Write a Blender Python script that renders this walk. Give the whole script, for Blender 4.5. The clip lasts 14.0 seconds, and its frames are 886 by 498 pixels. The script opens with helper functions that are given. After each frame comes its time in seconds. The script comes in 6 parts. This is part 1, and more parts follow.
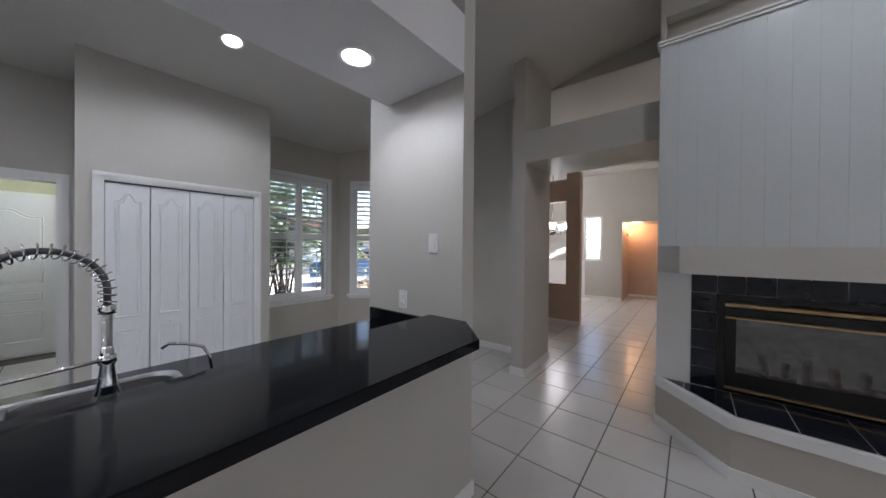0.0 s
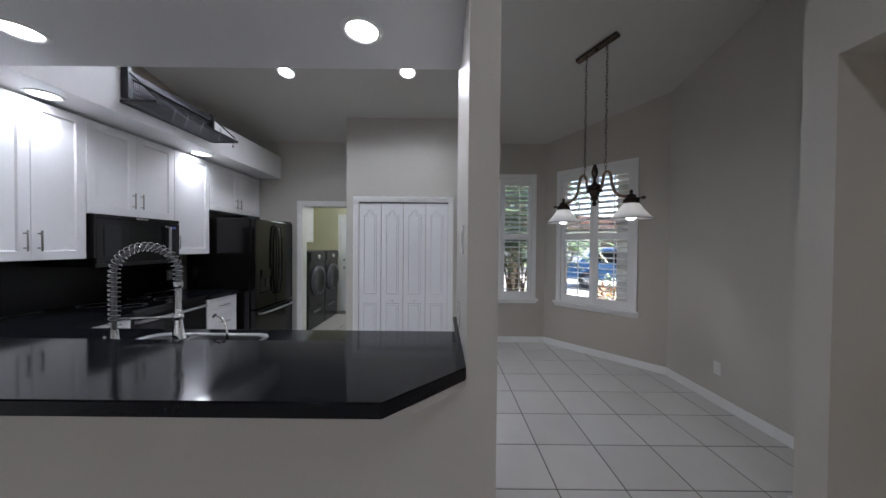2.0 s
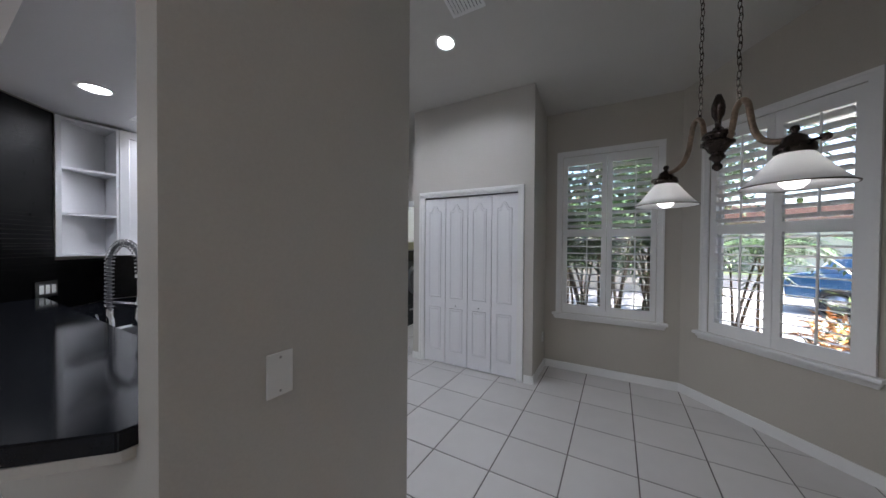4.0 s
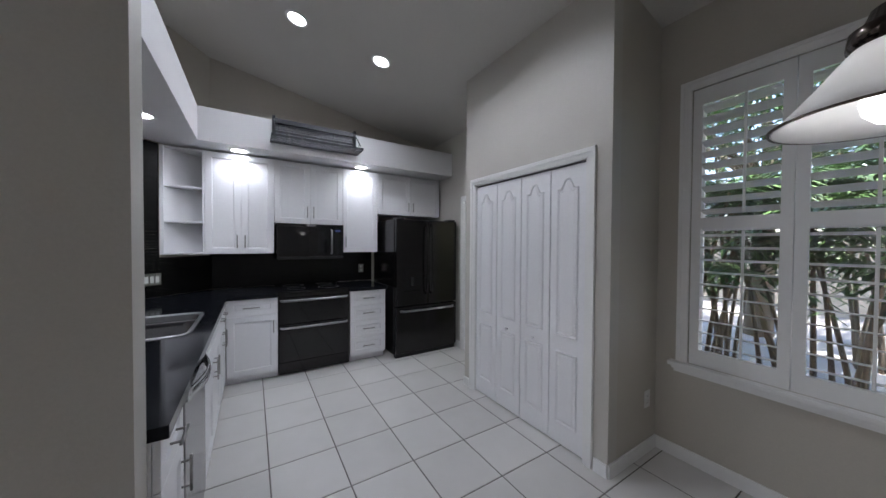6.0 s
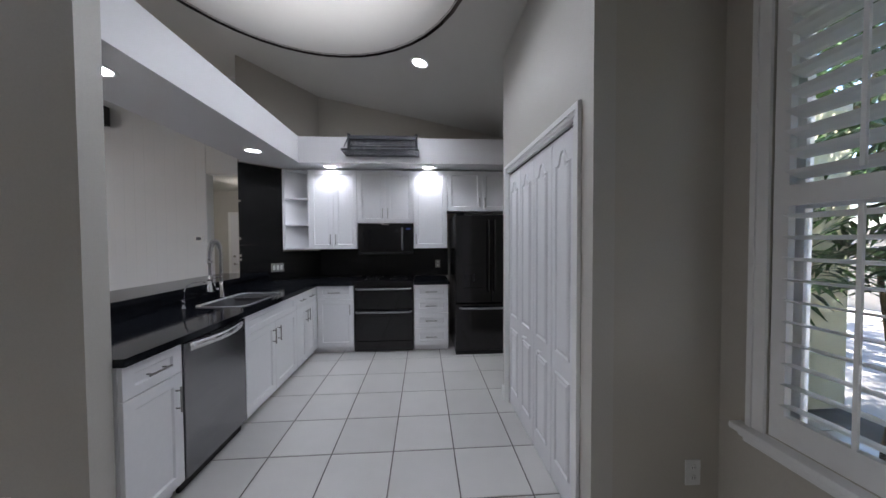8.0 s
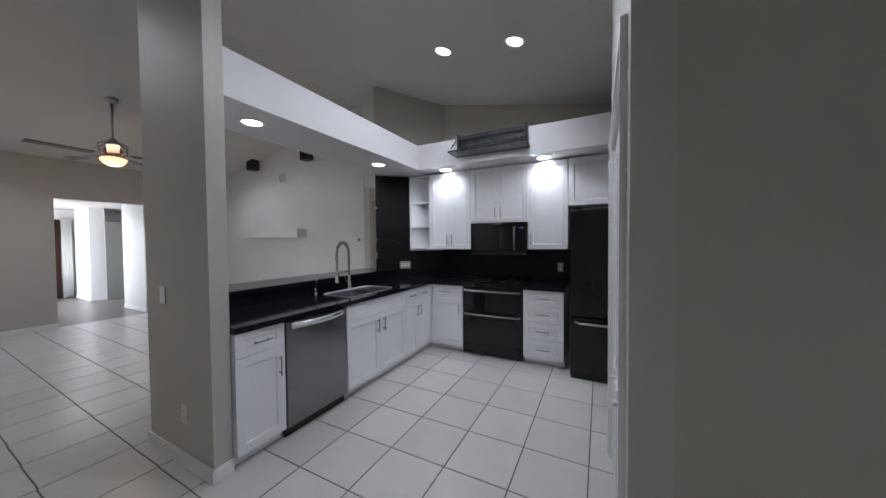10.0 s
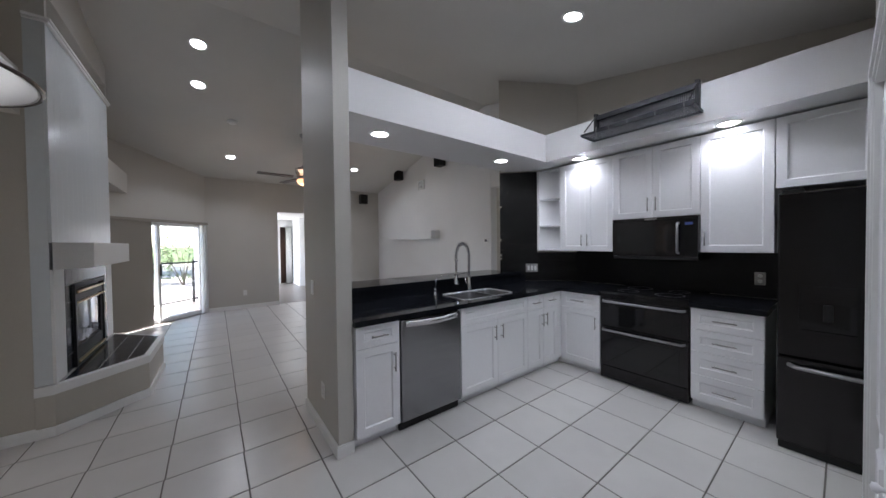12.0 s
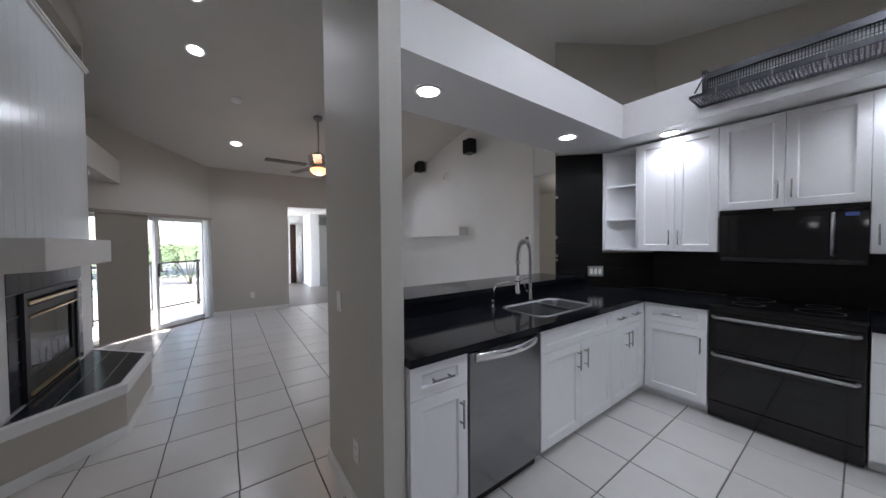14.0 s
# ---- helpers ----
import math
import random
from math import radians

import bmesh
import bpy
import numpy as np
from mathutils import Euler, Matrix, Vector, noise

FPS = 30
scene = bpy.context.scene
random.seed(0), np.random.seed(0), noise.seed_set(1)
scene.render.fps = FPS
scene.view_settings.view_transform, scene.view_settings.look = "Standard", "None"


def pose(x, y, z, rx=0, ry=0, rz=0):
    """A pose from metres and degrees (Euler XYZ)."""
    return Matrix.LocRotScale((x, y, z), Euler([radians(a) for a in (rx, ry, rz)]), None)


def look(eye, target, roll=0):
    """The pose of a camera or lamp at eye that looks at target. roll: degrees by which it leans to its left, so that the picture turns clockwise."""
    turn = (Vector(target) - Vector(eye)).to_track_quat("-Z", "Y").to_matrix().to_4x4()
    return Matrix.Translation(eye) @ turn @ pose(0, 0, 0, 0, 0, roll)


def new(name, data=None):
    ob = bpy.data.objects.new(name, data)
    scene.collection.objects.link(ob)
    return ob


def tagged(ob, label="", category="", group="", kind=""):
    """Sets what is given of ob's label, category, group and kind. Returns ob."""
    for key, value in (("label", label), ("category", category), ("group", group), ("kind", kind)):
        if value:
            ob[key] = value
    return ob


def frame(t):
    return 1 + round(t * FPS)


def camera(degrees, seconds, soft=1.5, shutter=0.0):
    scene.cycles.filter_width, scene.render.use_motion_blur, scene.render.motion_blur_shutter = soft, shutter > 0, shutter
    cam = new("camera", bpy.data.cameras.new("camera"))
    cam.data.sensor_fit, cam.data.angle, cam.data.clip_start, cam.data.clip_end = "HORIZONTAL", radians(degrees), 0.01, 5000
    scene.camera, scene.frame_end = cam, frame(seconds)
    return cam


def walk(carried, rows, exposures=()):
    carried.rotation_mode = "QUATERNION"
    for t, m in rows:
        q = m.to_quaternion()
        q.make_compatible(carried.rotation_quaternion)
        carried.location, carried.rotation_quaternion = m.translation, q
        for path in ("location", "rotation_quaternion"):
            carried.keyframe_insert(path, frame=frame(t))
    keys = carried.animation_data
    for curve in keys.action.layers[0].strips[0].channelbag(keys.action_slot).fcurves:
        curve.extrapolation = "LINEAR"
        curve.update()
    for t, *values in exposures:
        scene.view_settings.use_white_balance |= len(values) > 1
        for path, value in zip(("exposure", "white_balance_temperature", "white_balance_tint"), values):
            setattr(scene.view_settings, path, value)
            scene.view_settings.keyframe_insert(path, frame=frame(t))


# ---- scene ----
cam = camera(110.8, 14.0)
METRES, EYE, TILT, LEAN, TURN = 7.16, 1.468, 0.0, 0.0, 39.1
ROWS = [
    (0.0, 0.0, 0.0, 0.0, 0.0, -0.4, -0.53),
    (0.5, 0.0333, 0.0282, 0.0024, 18.07, -0.6, -0.57),
    (1.0, 0.0648, 0.0619, 0.0019, 31.38, -0.59, -0.5),
    (1.5, 0.0988, 0.096, 0.0014, 41.6, -0.79, -0.54),
    (2.0, 0.1226, 0.138, -0.0001, 50.95, -0.76, -0.53),
    (2.5, 0.1415, 0.1827, -0.0019, 59.04, -0.63, -0.53),
    (3.0, 0.1437, 0.2265, -0.0016, 66.65, -0.66, -0.57),
    (3.5, 0.1386, 0.2741, -0.0017, 73.26, -0.82, -0.47),
    (4.0, 0.121, 0.3158, -0.0024, 80.54, -0.79, -0.47),
    (6.5, -0.0244, 0.5051, -0.0004, 115.34, -1.25, -0.22),
    (7.0, -0.0451, 0.5429, -0.0006, 121.73, -1.44, -0.07),
    (7.5, -0.0688, 0.572, -0.004, 129.43, -1.49, 0.15),
    (10.0, -0.2041, 0.6134, -0.0026, 168.1, -1.43, 0.51),
    (10.5, -0.2153, 0.5984, -0.0016, 175.9, -1.43, 0.63),
    (11.0, -0.2248, 0.5868, -0.0014, 183.64, -1.3, 0.66),
    (11.5, -0.2294, 0.58, -0.002, 190.19, -1.1, 0.73),
    (12.0, -0.2305, 0.5799, -0.0026, 193.53, -1.05, 0.64),
    (12.5, -0.2211, 0.5724, -0.004, 194.66, -1.19, 0.62),
    (13.0, -0.2017, 0.5546, -0.0047, 194.7, -1.15, 0.54),
    (13.5, -0.175, 0.5313, -0.0053, 195.11, -1.24, 0.57),
    (14.0, -0.1493, 0.4945, -0.0033, 194.86, -1.33, 0.48),
]
walk(cam, [(t, pose(0, 0, EYE, TILT, LEAN, TURN) @ pose(METRES * x, METRES * y, METRES * z, 90 + pitch, roll, yaw)) for t, x, y, z, yaw, pitch, roll in ROWS],
     exposures=[(0.0, 2.46, 6250, 15), (14.0, 2.46, 6250, 15)])

# ---- light ----
world = bpy.data.worlds.new("sky")
scene.world = world
world.use_nodes = True
wn = world.node_tree
wn.nodes.clear()
sky = wn.nodes.new("ShaderNodeTexSky")
sky.sky_type = "NISHITA"
sky.sun_disc = False
sky.sun_elevation, sky.sun_rotation = radians(66), radians(0)
bg = wn.nodes.new("ShaderNodeBackground")
bg.inputs["Strength"].default_value = 0.15
wo = wn.nodes.new("ShaderNodeOutputWorld")
wn.links.new(sky.outputs[0], bg.inputs[0])
wn.links.new(bg.outputs[0], wo.inputs[0])
sun_data = bpy.data.lights.new("sun", "SUN")
sun_data.energy, sun_data.angle, sun_data.color = 5.0, radians(0.6), (1.0, 0.95, 0.88)
sun = new("sun", sun_data)
sun.matrix_world = look((0, 0, 20), (0.8, -4.4, 10.0))

CAN_WATTS, CAN_COLOR = 12.0, (0.88, 0.94, 1.0)
DIM = 0.44


def spot(name, p, watts, color, cone=150, size=0.06, blend=0.6):
    d = bpy.data.lights.new(name, "SPOT")
    d.energy, d.color, d.spot_size, d.spot_blend, d.shadow_soft_size = watts * DIM, color, radians(cone), blend, size
    ob = new(name, d)
    ob.location = p
    return ob


def bulb(name, p, watts, color, size=0.04):
    d = bpy.data.lights.new(name, "POINT")
    d.energy, d.color, d.shadow_soft_size = watts * DIM, color, size
    ob = new(name, d)
    ob.location = p
    return ob


def window_light(name, p, target, w, h, watts, color=(0.93, 0.97, 1.0)):
    d = bpy.data.lights.new(name, "AREA")
    d.shape, d.size, d.size_y, d.energy, d.color = "RECTANGLE", w, h, watts * DIM, color
    ob = new(name, d)
    ob.matrix_world = look(p, target)
    return ob


# ---- materials ----
def mat(name, color, rough=0.5, metal=0.0, grain=0.0, scale=30.0, bump=0.0, stain=0.0, stain_scale=1.5, spec=0.5,
        stretch=(1, 1, 1), rand=0.0, coat=0.0, emit=None, watts=0.0, rough_var=0.0):
    m = bpy.data.materials.new(name)
    m.use_nodes = True
    nt = m.node_tree
    b = nt.nodes["Principled BSDF"]
    b.inputs["Base Color"].default_value = (*color, 1)
    b.inputs["Roughness"].default_value = rough
    b.inputs["Metallic"].default_value = metal
    b.inputs["Specular IOR Level"].default_value = spec
    b.inputs["Coat Weight"].default_value = coat
    if emit:
        b.inputs["Emission Color"].default_value = (*emit, 1)
        b.inputs["Emission Strength"].default_value = watts
    tc = nt.nodes.new("ShaderNodeTexCoord")
    mp = nt.nodes.new("ShaderNodeMapping")
    mp.inputs["Scale"].default_value = stretch
    geo = nt.nodes.new("ShaderNodeNewGeometry")
    nt.links.new(geo.outputs["Position"], mp.inputs[0])
    col = None
    if grain or bump or rough_var:
        n1 = nt.nodes.new("ShaderNodeTexNoise")
        n1.inputs["Scale"].default_value, n1.inputs["Detail"].default_value = scale, 5
        nt.links.new(mp.outputs[0], n1.inputs["Vector"])
    if grain or stain or rand:
        total = nt.nodes.new("ShaderNodeMath")
        total.operation, total.inputs[0].default_value, total.inputs[1].default_value = "ADD", 0, 1
        last = total

        def wobble(sock, amount, last):
            r = nt.nodes.new("ShaderNodeMapRange")
            r.inputs["To Min"].default_value, r.inputs["To Max"].default_value = 1 - amount, 1 + amount
            r.inputs["From Min"].default_value, r.inputs["From Max"].default_value = 0.25, 0.75
            nt.links.new(sock, r.inputs[0])
            k = nt.nodes.new("ShaderNodeMath")
            k.operation = "MULTIPLY"
            nt.links.new(last.outputs[0], k.inputs[0])
            nt.links.new(r.outputs[0], k.inputs[1])
            return k
        if grain:
            last = wobble(n1.outputs[0], grain, last)
        if stain:
            n2 = nt.nodes.new("ShaderNodeTexNoise")
            n2.inputs["Scale"].default_value, n2.inputs["Detail"].default_value = stain_scale, 3
            nt.links.new(mp.outputs[0], n2.inputs["Vector"])
            last = wobble(n2.outputs[0], stain, last)
        if rand:
            oi = nt.nodes.new("ShaderNodeObjectInfo")
            ri = nt.nodes.new("ShaderNodeMath")
            ri.operation = "ADD"
            nt.links.new(oi.outputs["Random"], ri.inputs[0])
            nt.links.new(geo.outputs["Random Per Island"], ri.inputs[1])
            fr = nt.nodes.new("ShaderNodeMath")
            fr.operation = "FRACT"
            nt.links.new(ri.outputs[0], fr.inputs[0])
            last = wobble(fr.outputs[0], rand, last)
        mx = nt.nodes.new("ShaderNodeVectorMath")
        mx.operation = "SCALE"
        mx.inputs[0].default_value = color
        nt.links.new(last.outputs[0], mx.inputs["Scale"])
        nt.links.new(mx.outputs[0], b.inputs["Base Color"])
    if rough_var:
        rr = nt.nodes.new("ShaderNodeMapRange")
        rr.inputs["From Min"].default_value, rr.inputs["From Max"].default_value = 0.3, 0.7
        rr.inputs["To Min"].default_value, rr.inputs["To Max"].default_value = rough - rough_var, rough + rough_var
        nt.links.new(n1.outputs[0], rr.inputs[0])
        nt.links.new(rr.outputs[0], b.inputs["Roughness"])
    if bump:
        bp = nt.nodes.new("ShaderNodeBump")
        bp.inputs["Strength"].default_value, bp.inputs["Distance"].default_value = bump, 0.004
        nt.links.new(n1.outputs[0], bp.inputs["Height"])
        nt.links.new(bp.outputs[0], b.inputs["Normal"])
    return m


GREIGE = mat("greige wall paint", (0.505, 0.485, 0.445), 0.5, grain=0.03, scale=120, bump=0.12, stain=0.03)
# the wall greige again, slightly darker, warmer and glossier
GREIGE_DARK = mat("darker greige", (0.475, 0.445, 0.39), 0.36, grain=0.03, scale=120, bump=0.12, stain=0.03)
WHITE_WALL = mat("white wall paint", (0.72, 0.725, 0.72), 0.45, grain=0.02, scale=90, bump=0.1, stain=0.03)
SOFFIT = mat("white soffit paint", (0.74, 0.73, 0.74), 0.5, grain=0.02, scale=110, bump=0.12, stain=0.02)
CEIL = mat("ceiling paint", (0.58, 0.565, 0.53), 0.8, grain=0.04, scale=160, bump=0.35, stain=0.03)
TAN = mat("tan wall paint", (0.50, 0.36, 0.27), 0.6, grain=0.03, scale=90, bump=0.1, stain=0.04)
TRIM = mat("white trim paint", (0.80, 0.80, 0.79), 0.32, grain=0.015, scale=40, bump=0.04, stain=0.02)
DOORWHITE = mat("white door paint", (0.80, 0.80, 0.82), 0.35, grain=0.02, scale=50, bump=0.06, stain=0.02)
CAB = mat("white cabinet lacquer", (0.80, 0.80, 0.82), 0.3, grain=0.015, scale=40, bump=0.03, stain=0.02)
SHIPLAP = mat("white gloss board", (0.62, 0.655, 0.67), 0.2, grain=0.02, scale=30, bump=0.06, stain=0.03)
GRANITE = mat("black granite", (0.008, 0.0088, 0.0115), 0.085, grain=0.5, scale=350, stain=0.2, rough_var=0.02, spec=0.2)
BLACKTILE = mat("black stone tile", (0.0028, 0.0027, 0.0028), 0.27, grain=0.5, scale=60, bump=0.25, stretch=(1, 1, 4), rand=0.35, spec=0.3)
NAVYTILE = mat("dark navy tile", (0.012, 0.015, 0.024), 0.15, grain=0.3, scale=20, stain=0.3, bump=0.05, rand=0.25)
GROUT_L = mat("pale grout", (0.45, 0.44, 0.42), 0.9, grain=0.1, scale=80, bump=0.2)
BLACKSTEEL = mat("black stainless", (0.042, 0.04, 0.041), 0.15, metal=0.9, grain=0.1, scale=60, stretch=(1, 1, 14), rough_var=0.04)
BLACKGLASS = mat("black glass", (0.006, 0.006, 0.007), 0.05, grain=0.1, scale=5)
BLACKPLAST = mat("black plastic", (0.006, 0.006, 0.0065), 0.45, grain=0.1, scale=90, bump=0.05)
STEEL = mat("brushed stainless", (0.38, 0.38, 0.39), 0.3, metal=1.0, grain=0.08, scale=70, stretch=(14, 14, 1), bump=0.03, stain=0.04)
CHROME = mat("chrome", (0.75, 0.75, 0.77), 0.08, metal=1.0, grain=0.03, scale=40)
NICKEL = mat("brushed nickel", (0.34, 0.33, 0.32), 0.28, metal=1.0, grain=0.06, scale=90)
BRONZE = mat("aged bronze", (0.12, 0.095, 0.08), 0.24, metal=0.9, grain=0.35, scale=60, bump=0.15, stain=0.2, stain_scale=20)
BRASS = mat("dull brass", (0.55, 0.40, 0.20), 0.28, metal=1.0, grain=0.1, scale=50)
GUNMETAL = mat("dark iron", (0.12, 0.12, 0.135), 0.4, metal=0.6, grain=0.2, scale=60, bump=0.08)
TILE = mat("floor tile", (0.58, 0.565, 0.55), 0.28, grain=0.018, scale=9, stain=0.035, stain_scale=3, rand=0.035)
GROUT = mat("floor grout", (0.14, 0.128, 0.118), 0.9, grain=0.15, scale=60, bump=0.3, stain=0.15)
WOODFLOOR = mat("grey wood floor", (0.13, 0.115, 0.105), 0.35, grain=0.25, scale=12, stretch=(1, 12, 1), stain=0.15, rand=0.2)
PLASTIC_W = mat("white plastic", (0.75, 0.75, 0.73), 0.35, grain=0.01, scale=30)
GAP = mat("dark gap", (0.02, 0.02, 0.02), 0.8)
LAMP = mat("lamp lens", (0.9, 0.9, 0.9), 0.4, emit=(0.95, 0.97, 1.0), watts=4.5)
WARMLAMP = mat("warm lamp glass", (0.8, 0.5, 0.3), 0.4, emit=(1.0, 0.42, 0.18), watts=0.5)
LAUNDRY = mat("yellow green wall paint", (0.62, 0.60, 0.42), 0.6, grain=0.03, scale=90, bump=0.1, stain=0.03)
FABRIC = mat("taupe blind fabric", (0.30, 0.275, 0.24), 0.9, grain=0.08, scale=220, bump=0.1, stain=0.03)
SHEER = mat("white curtain", (0.8, 0.8, 0.78), 0.9, grain=0.03, scale=90, bump=0.1)
DARKCURTAIN = mat("brown curtain", (0.06, 0.03, 0.02), 0.9, grain=0.1, scale=90, bump=0.1)


def glass(name, color=(1, 1, 1), rough=0.0, ior=1.45):
    m = bpy.data.materials.new(name)
    m.use_nodes = True
    b = m.node_tree.nodes["Principled BSDF"]
    b.inputs["Base Color"].default_value = (*color, 1)
    b.inputs["Transmission Weight"].default_value = 1.0
    b.inputs["Roughness"].default_value = rough
    b.inputs["IOR"].default_value = ior
    return m


GLASS = glass("window glass")


# ---- mesh helpers ----
def box(bm, x0, x1, y0, y1, z0, z1, m=None, bevel=0.0):
    r = bmesh.ops.create_cube(bm, size=1)
    vs = r["verts"]
    for v in vs:
        v.co = Vector(((x0 + x1) / 2 + v.co.x * (x1 - x0), (y0 + y1) / 2 + v.co.y * (y1 - y0), (z0 + z1) / 2 + v.co.z * (z1 - z0)))
        if m is not None:
            v.co = m @ v.co
    if bevel:
        es = list({e for v in vs for e in v.link_edges})
        bmesh.ops.bevel(bm, geom=es, offset=bevel, segments=2, profile=0.6, affect="EDGES")
    return bm


def one(x0, x1, y0, y1, z0, z1, m=None, bevel=0.0):
    return box(bmesh.new(), x0, x1, y0, y1, z0, z1, m, bevel)


def prism(bm, pts, z0, z1, m=None):
    """A solid over the plan polygon pts; z0 and z1 are numbers or functions of (x, y)."""
    f0 = z0 if callable(z0) else (lambda x, y: z0)
    f1 = z1 if callable(z1) else (lambda x, y: z1)
    lo = [bm.verts.new((x, y, f0(x, y))) for x, y in pts]
    hi = [bm.verts.new((x, y, f1(x, y))) for x, y in pts]
    if m is not None:
        for v in lo + hi:
            v.co = m @ v.co
    n = len(pts)
    fs = [bm.faces.new(lo[::-1]), bm.faces.new(hi)]
    for i in range(n):
        fs.append(bm.faces.new((lo[i], lo[(i + 1) % n], hi[(i + 1) % n], hi[i])))
    bmesh.ops.recalc_face_normals(bm, faces=fs)
    return bm


def lathe(bm, prof, steps=24, m=None, close=False):
    """Turns the profile of (radius, height) round the z axis."""
    rings = []
    for r, z in prof:
        rings.append([bm.verts.new((r * math.cos(2 * math.pi * i / steps), r * math.sin(2 * math.pi * i / steps), z)) for i in range(steps)])
    fs = []
    for a, b in zip(rings, rings[1:]):
        for i in range(steps):
            fs.append(bm.faces.new((a[i], a[(i + 1) % steps], b[(i + 1) % steps], b[i])))
    if close:
        fs.append(bm.faces.new(rings[0][::-1]))
        fs.append(bm.faces.new(rings[-1]))
    for f in fs:
        f.smooth = True
    if m is not None:
        for ring in rings:
            for v in ring:
                v.co = m @ v.co
    bmesh.ops.recalc_face_normals(bm, faces=fs)
    return bm


def tube(bm, pts, r, sides=10, cap=True):
    """A round bar along the points; r is one radius or one for each point."""
    pts = [Vector(p) for p in pts]
    rad = r if isinstance(r, (list, tuple)) else [r] * len(pts)
    up = Vector((0, 0, 1))
    rings, prev = [], None
    for i, p in enumerate(pts):
        d = (pts[min(i + 1, len(pts) - 1)] - pts[max(i - 1, 0)]).normalized()
        if prev is None:
            s = d.cross(up)
            if s.length < 0.05:
                s = d.cross(Vector((1, 0, 0)))
        else:
            s = prev - d * prev.dot(d)
        s.normalize()
        prev = s
        t = d.cross(s)
        rings.append([bm.verts.new(p + (s * math.cos(2 * math.pi * k / sides) + t * math.sin(2 * math.pi * k / sides)) * rad[i]) for k in range(sides)])
    fs = []
    for a, b in zip(rings, rings[1:]):
        for k in range(sides):
            fs.append(bm.faces.new((a[k], a[(k + 1) % sides], b[(k + 1) % sides], b[k])))
    if cap:
        fs.append(bm.faces.new(rings[0][::-1]))
        fs.append(bm.faces.new(rings[-1]))
    for f in fs:
        f.smooth = True
    bmesh.ops.recalc_face_normals(bm, faces=fs)
    return bm


def mesh_of(name, bm, material):
    me = bpy.data.meshes.new(name)
    bm.to_mesh(me)
    bm.free()
    me.materials.append(material)
    return me


def part(name, bm, material, parent, label=""):
    ob = new(name, mesh_of(name, bm, material))
    ob.parent = parent
    if label:
        ob["label"] = label
    return ob


def thing(name, m, label, category, group="", kind=""):
    ob = new(name)
    ob.empty_display_size = 0.1
    ob.matrix_world = m
    return tagged(ob, label, category, group, kind)


def solid(name, bm, material, label, category, group="", kind=""):
    return tagged(new(name, mesh_of(name, bm, material)), label, category, group, kind)


def struct(name, bm, material, label, category):
    return solid(name, bm, material, label, category, kind="structure")


# ---- the plan ----
def top(x, y=0):
    return 3.92 + 0.2 * x if x < 0.04 else 3.937 - 0.22 * x


def wall(name, a, b, thick, material, label, holes=(), zt=None, z0=0.0):
    """A wall whose seen face runs from a to b, its body to the right of that way. holes: (from, to, sill, head) along it."""
    a, b = Vector(a), Vector(b)
    d = (b - a)
    n = d.length
    d.normalize()
    s = Vector((d.y, -d.x)) * thick
    f = zt if callable(zt) else ((lambda x, y: zt) if zt else top)
    cuts = {0.0, n}
    for h in holes:
        cuts |= {h[0], h[1]}
    if abs(d.x) > 1e-6:
        k = (0.04 - a.x) / d.x
        if 0 < k < n:
            cuts.add(k)
    cuts = sorted(cuts)
    bm = bmesh.new()
    for u, v in zip(cuts, cuts[1:]):
        p, q = a + d * u, a + d * v
        quad = [tuple(p), tuple(q), tuple(q + s), tuple(p + s)]

        def roof(x, y):
            # height follows the seen face, so that both faces end level
            k = (Vector((x, y)) - a).dot(d)
            c = a + d * k
            return f(c.x, c.y)
        h = [h for h in holes if h[0] <= u + 1e-6 and h[1] >= v - 1e-6]
        if not h:
            prism(bm, quad, z0, roof)
            continue
        if h[0][2] > z0 + 1e-4:
            prism(bm, quad, z0, h[0][2])
        if h[0][3] is not None:
            prism(bm, quad, h[0][3], roof)
    return struct(name, bm, material, label, "wall")


def on_wall(a, b):
    """A frame from a's foot with x along the wall to b, y into the room on its left and z up."""
    return pose(a[0], a[1], 0, 0, 0, math.degrees(math.atan2(b[1] - a[1], b[0] - a[0])))


WEST = -4.58
BACK = -1.83
NORTH = 3.9
EAST = 4.49
BAY_A, BAY_B = (-4.58, 2.86), (-3.44, 3.9)

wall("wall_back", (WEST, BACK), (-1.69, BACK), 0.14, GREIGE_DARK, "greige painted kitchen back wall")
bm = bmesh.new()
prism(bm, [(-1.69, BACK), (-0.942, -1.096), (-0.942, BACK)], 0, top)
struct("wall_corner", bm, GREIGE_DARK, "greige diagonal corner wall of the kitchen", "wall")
wall("wall_tv", (-0.942, BACK), (EAST, BACK), 0.14, WHITE_WALL, "white panelled living room wall", [(0.0, 0.862, 0, 2.44)])
wall("wall_east", (EAST, BACK), (EAST, 2.25), 0.14, GREIGE, "greige living room end wall with a hall opening", [(1.47, 2.68, 0, 2.26)])
SL_A, SL_B = (EAST, 2.25), (2.84, NORTH)
wall("wall_slider", SL_A, SL_B, 0.14, GREIGE, "greige diagonal wall with a sliding door", [(0.05, 1.9, 0, 1.92)])
wall("wall_alcove", SL_B, (1.5, NORTH), 0.14, GREIGE, "greige alcove wall beside the chimney", [])
wall("wall_north", (-1.62, NORTH), BAY_B, 0.14, GREIGE, "greige breakfast nook wall", [])
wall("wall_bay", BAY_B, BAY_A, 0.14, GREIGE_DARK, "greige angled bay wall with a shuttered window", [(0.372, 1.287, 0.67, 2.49)])
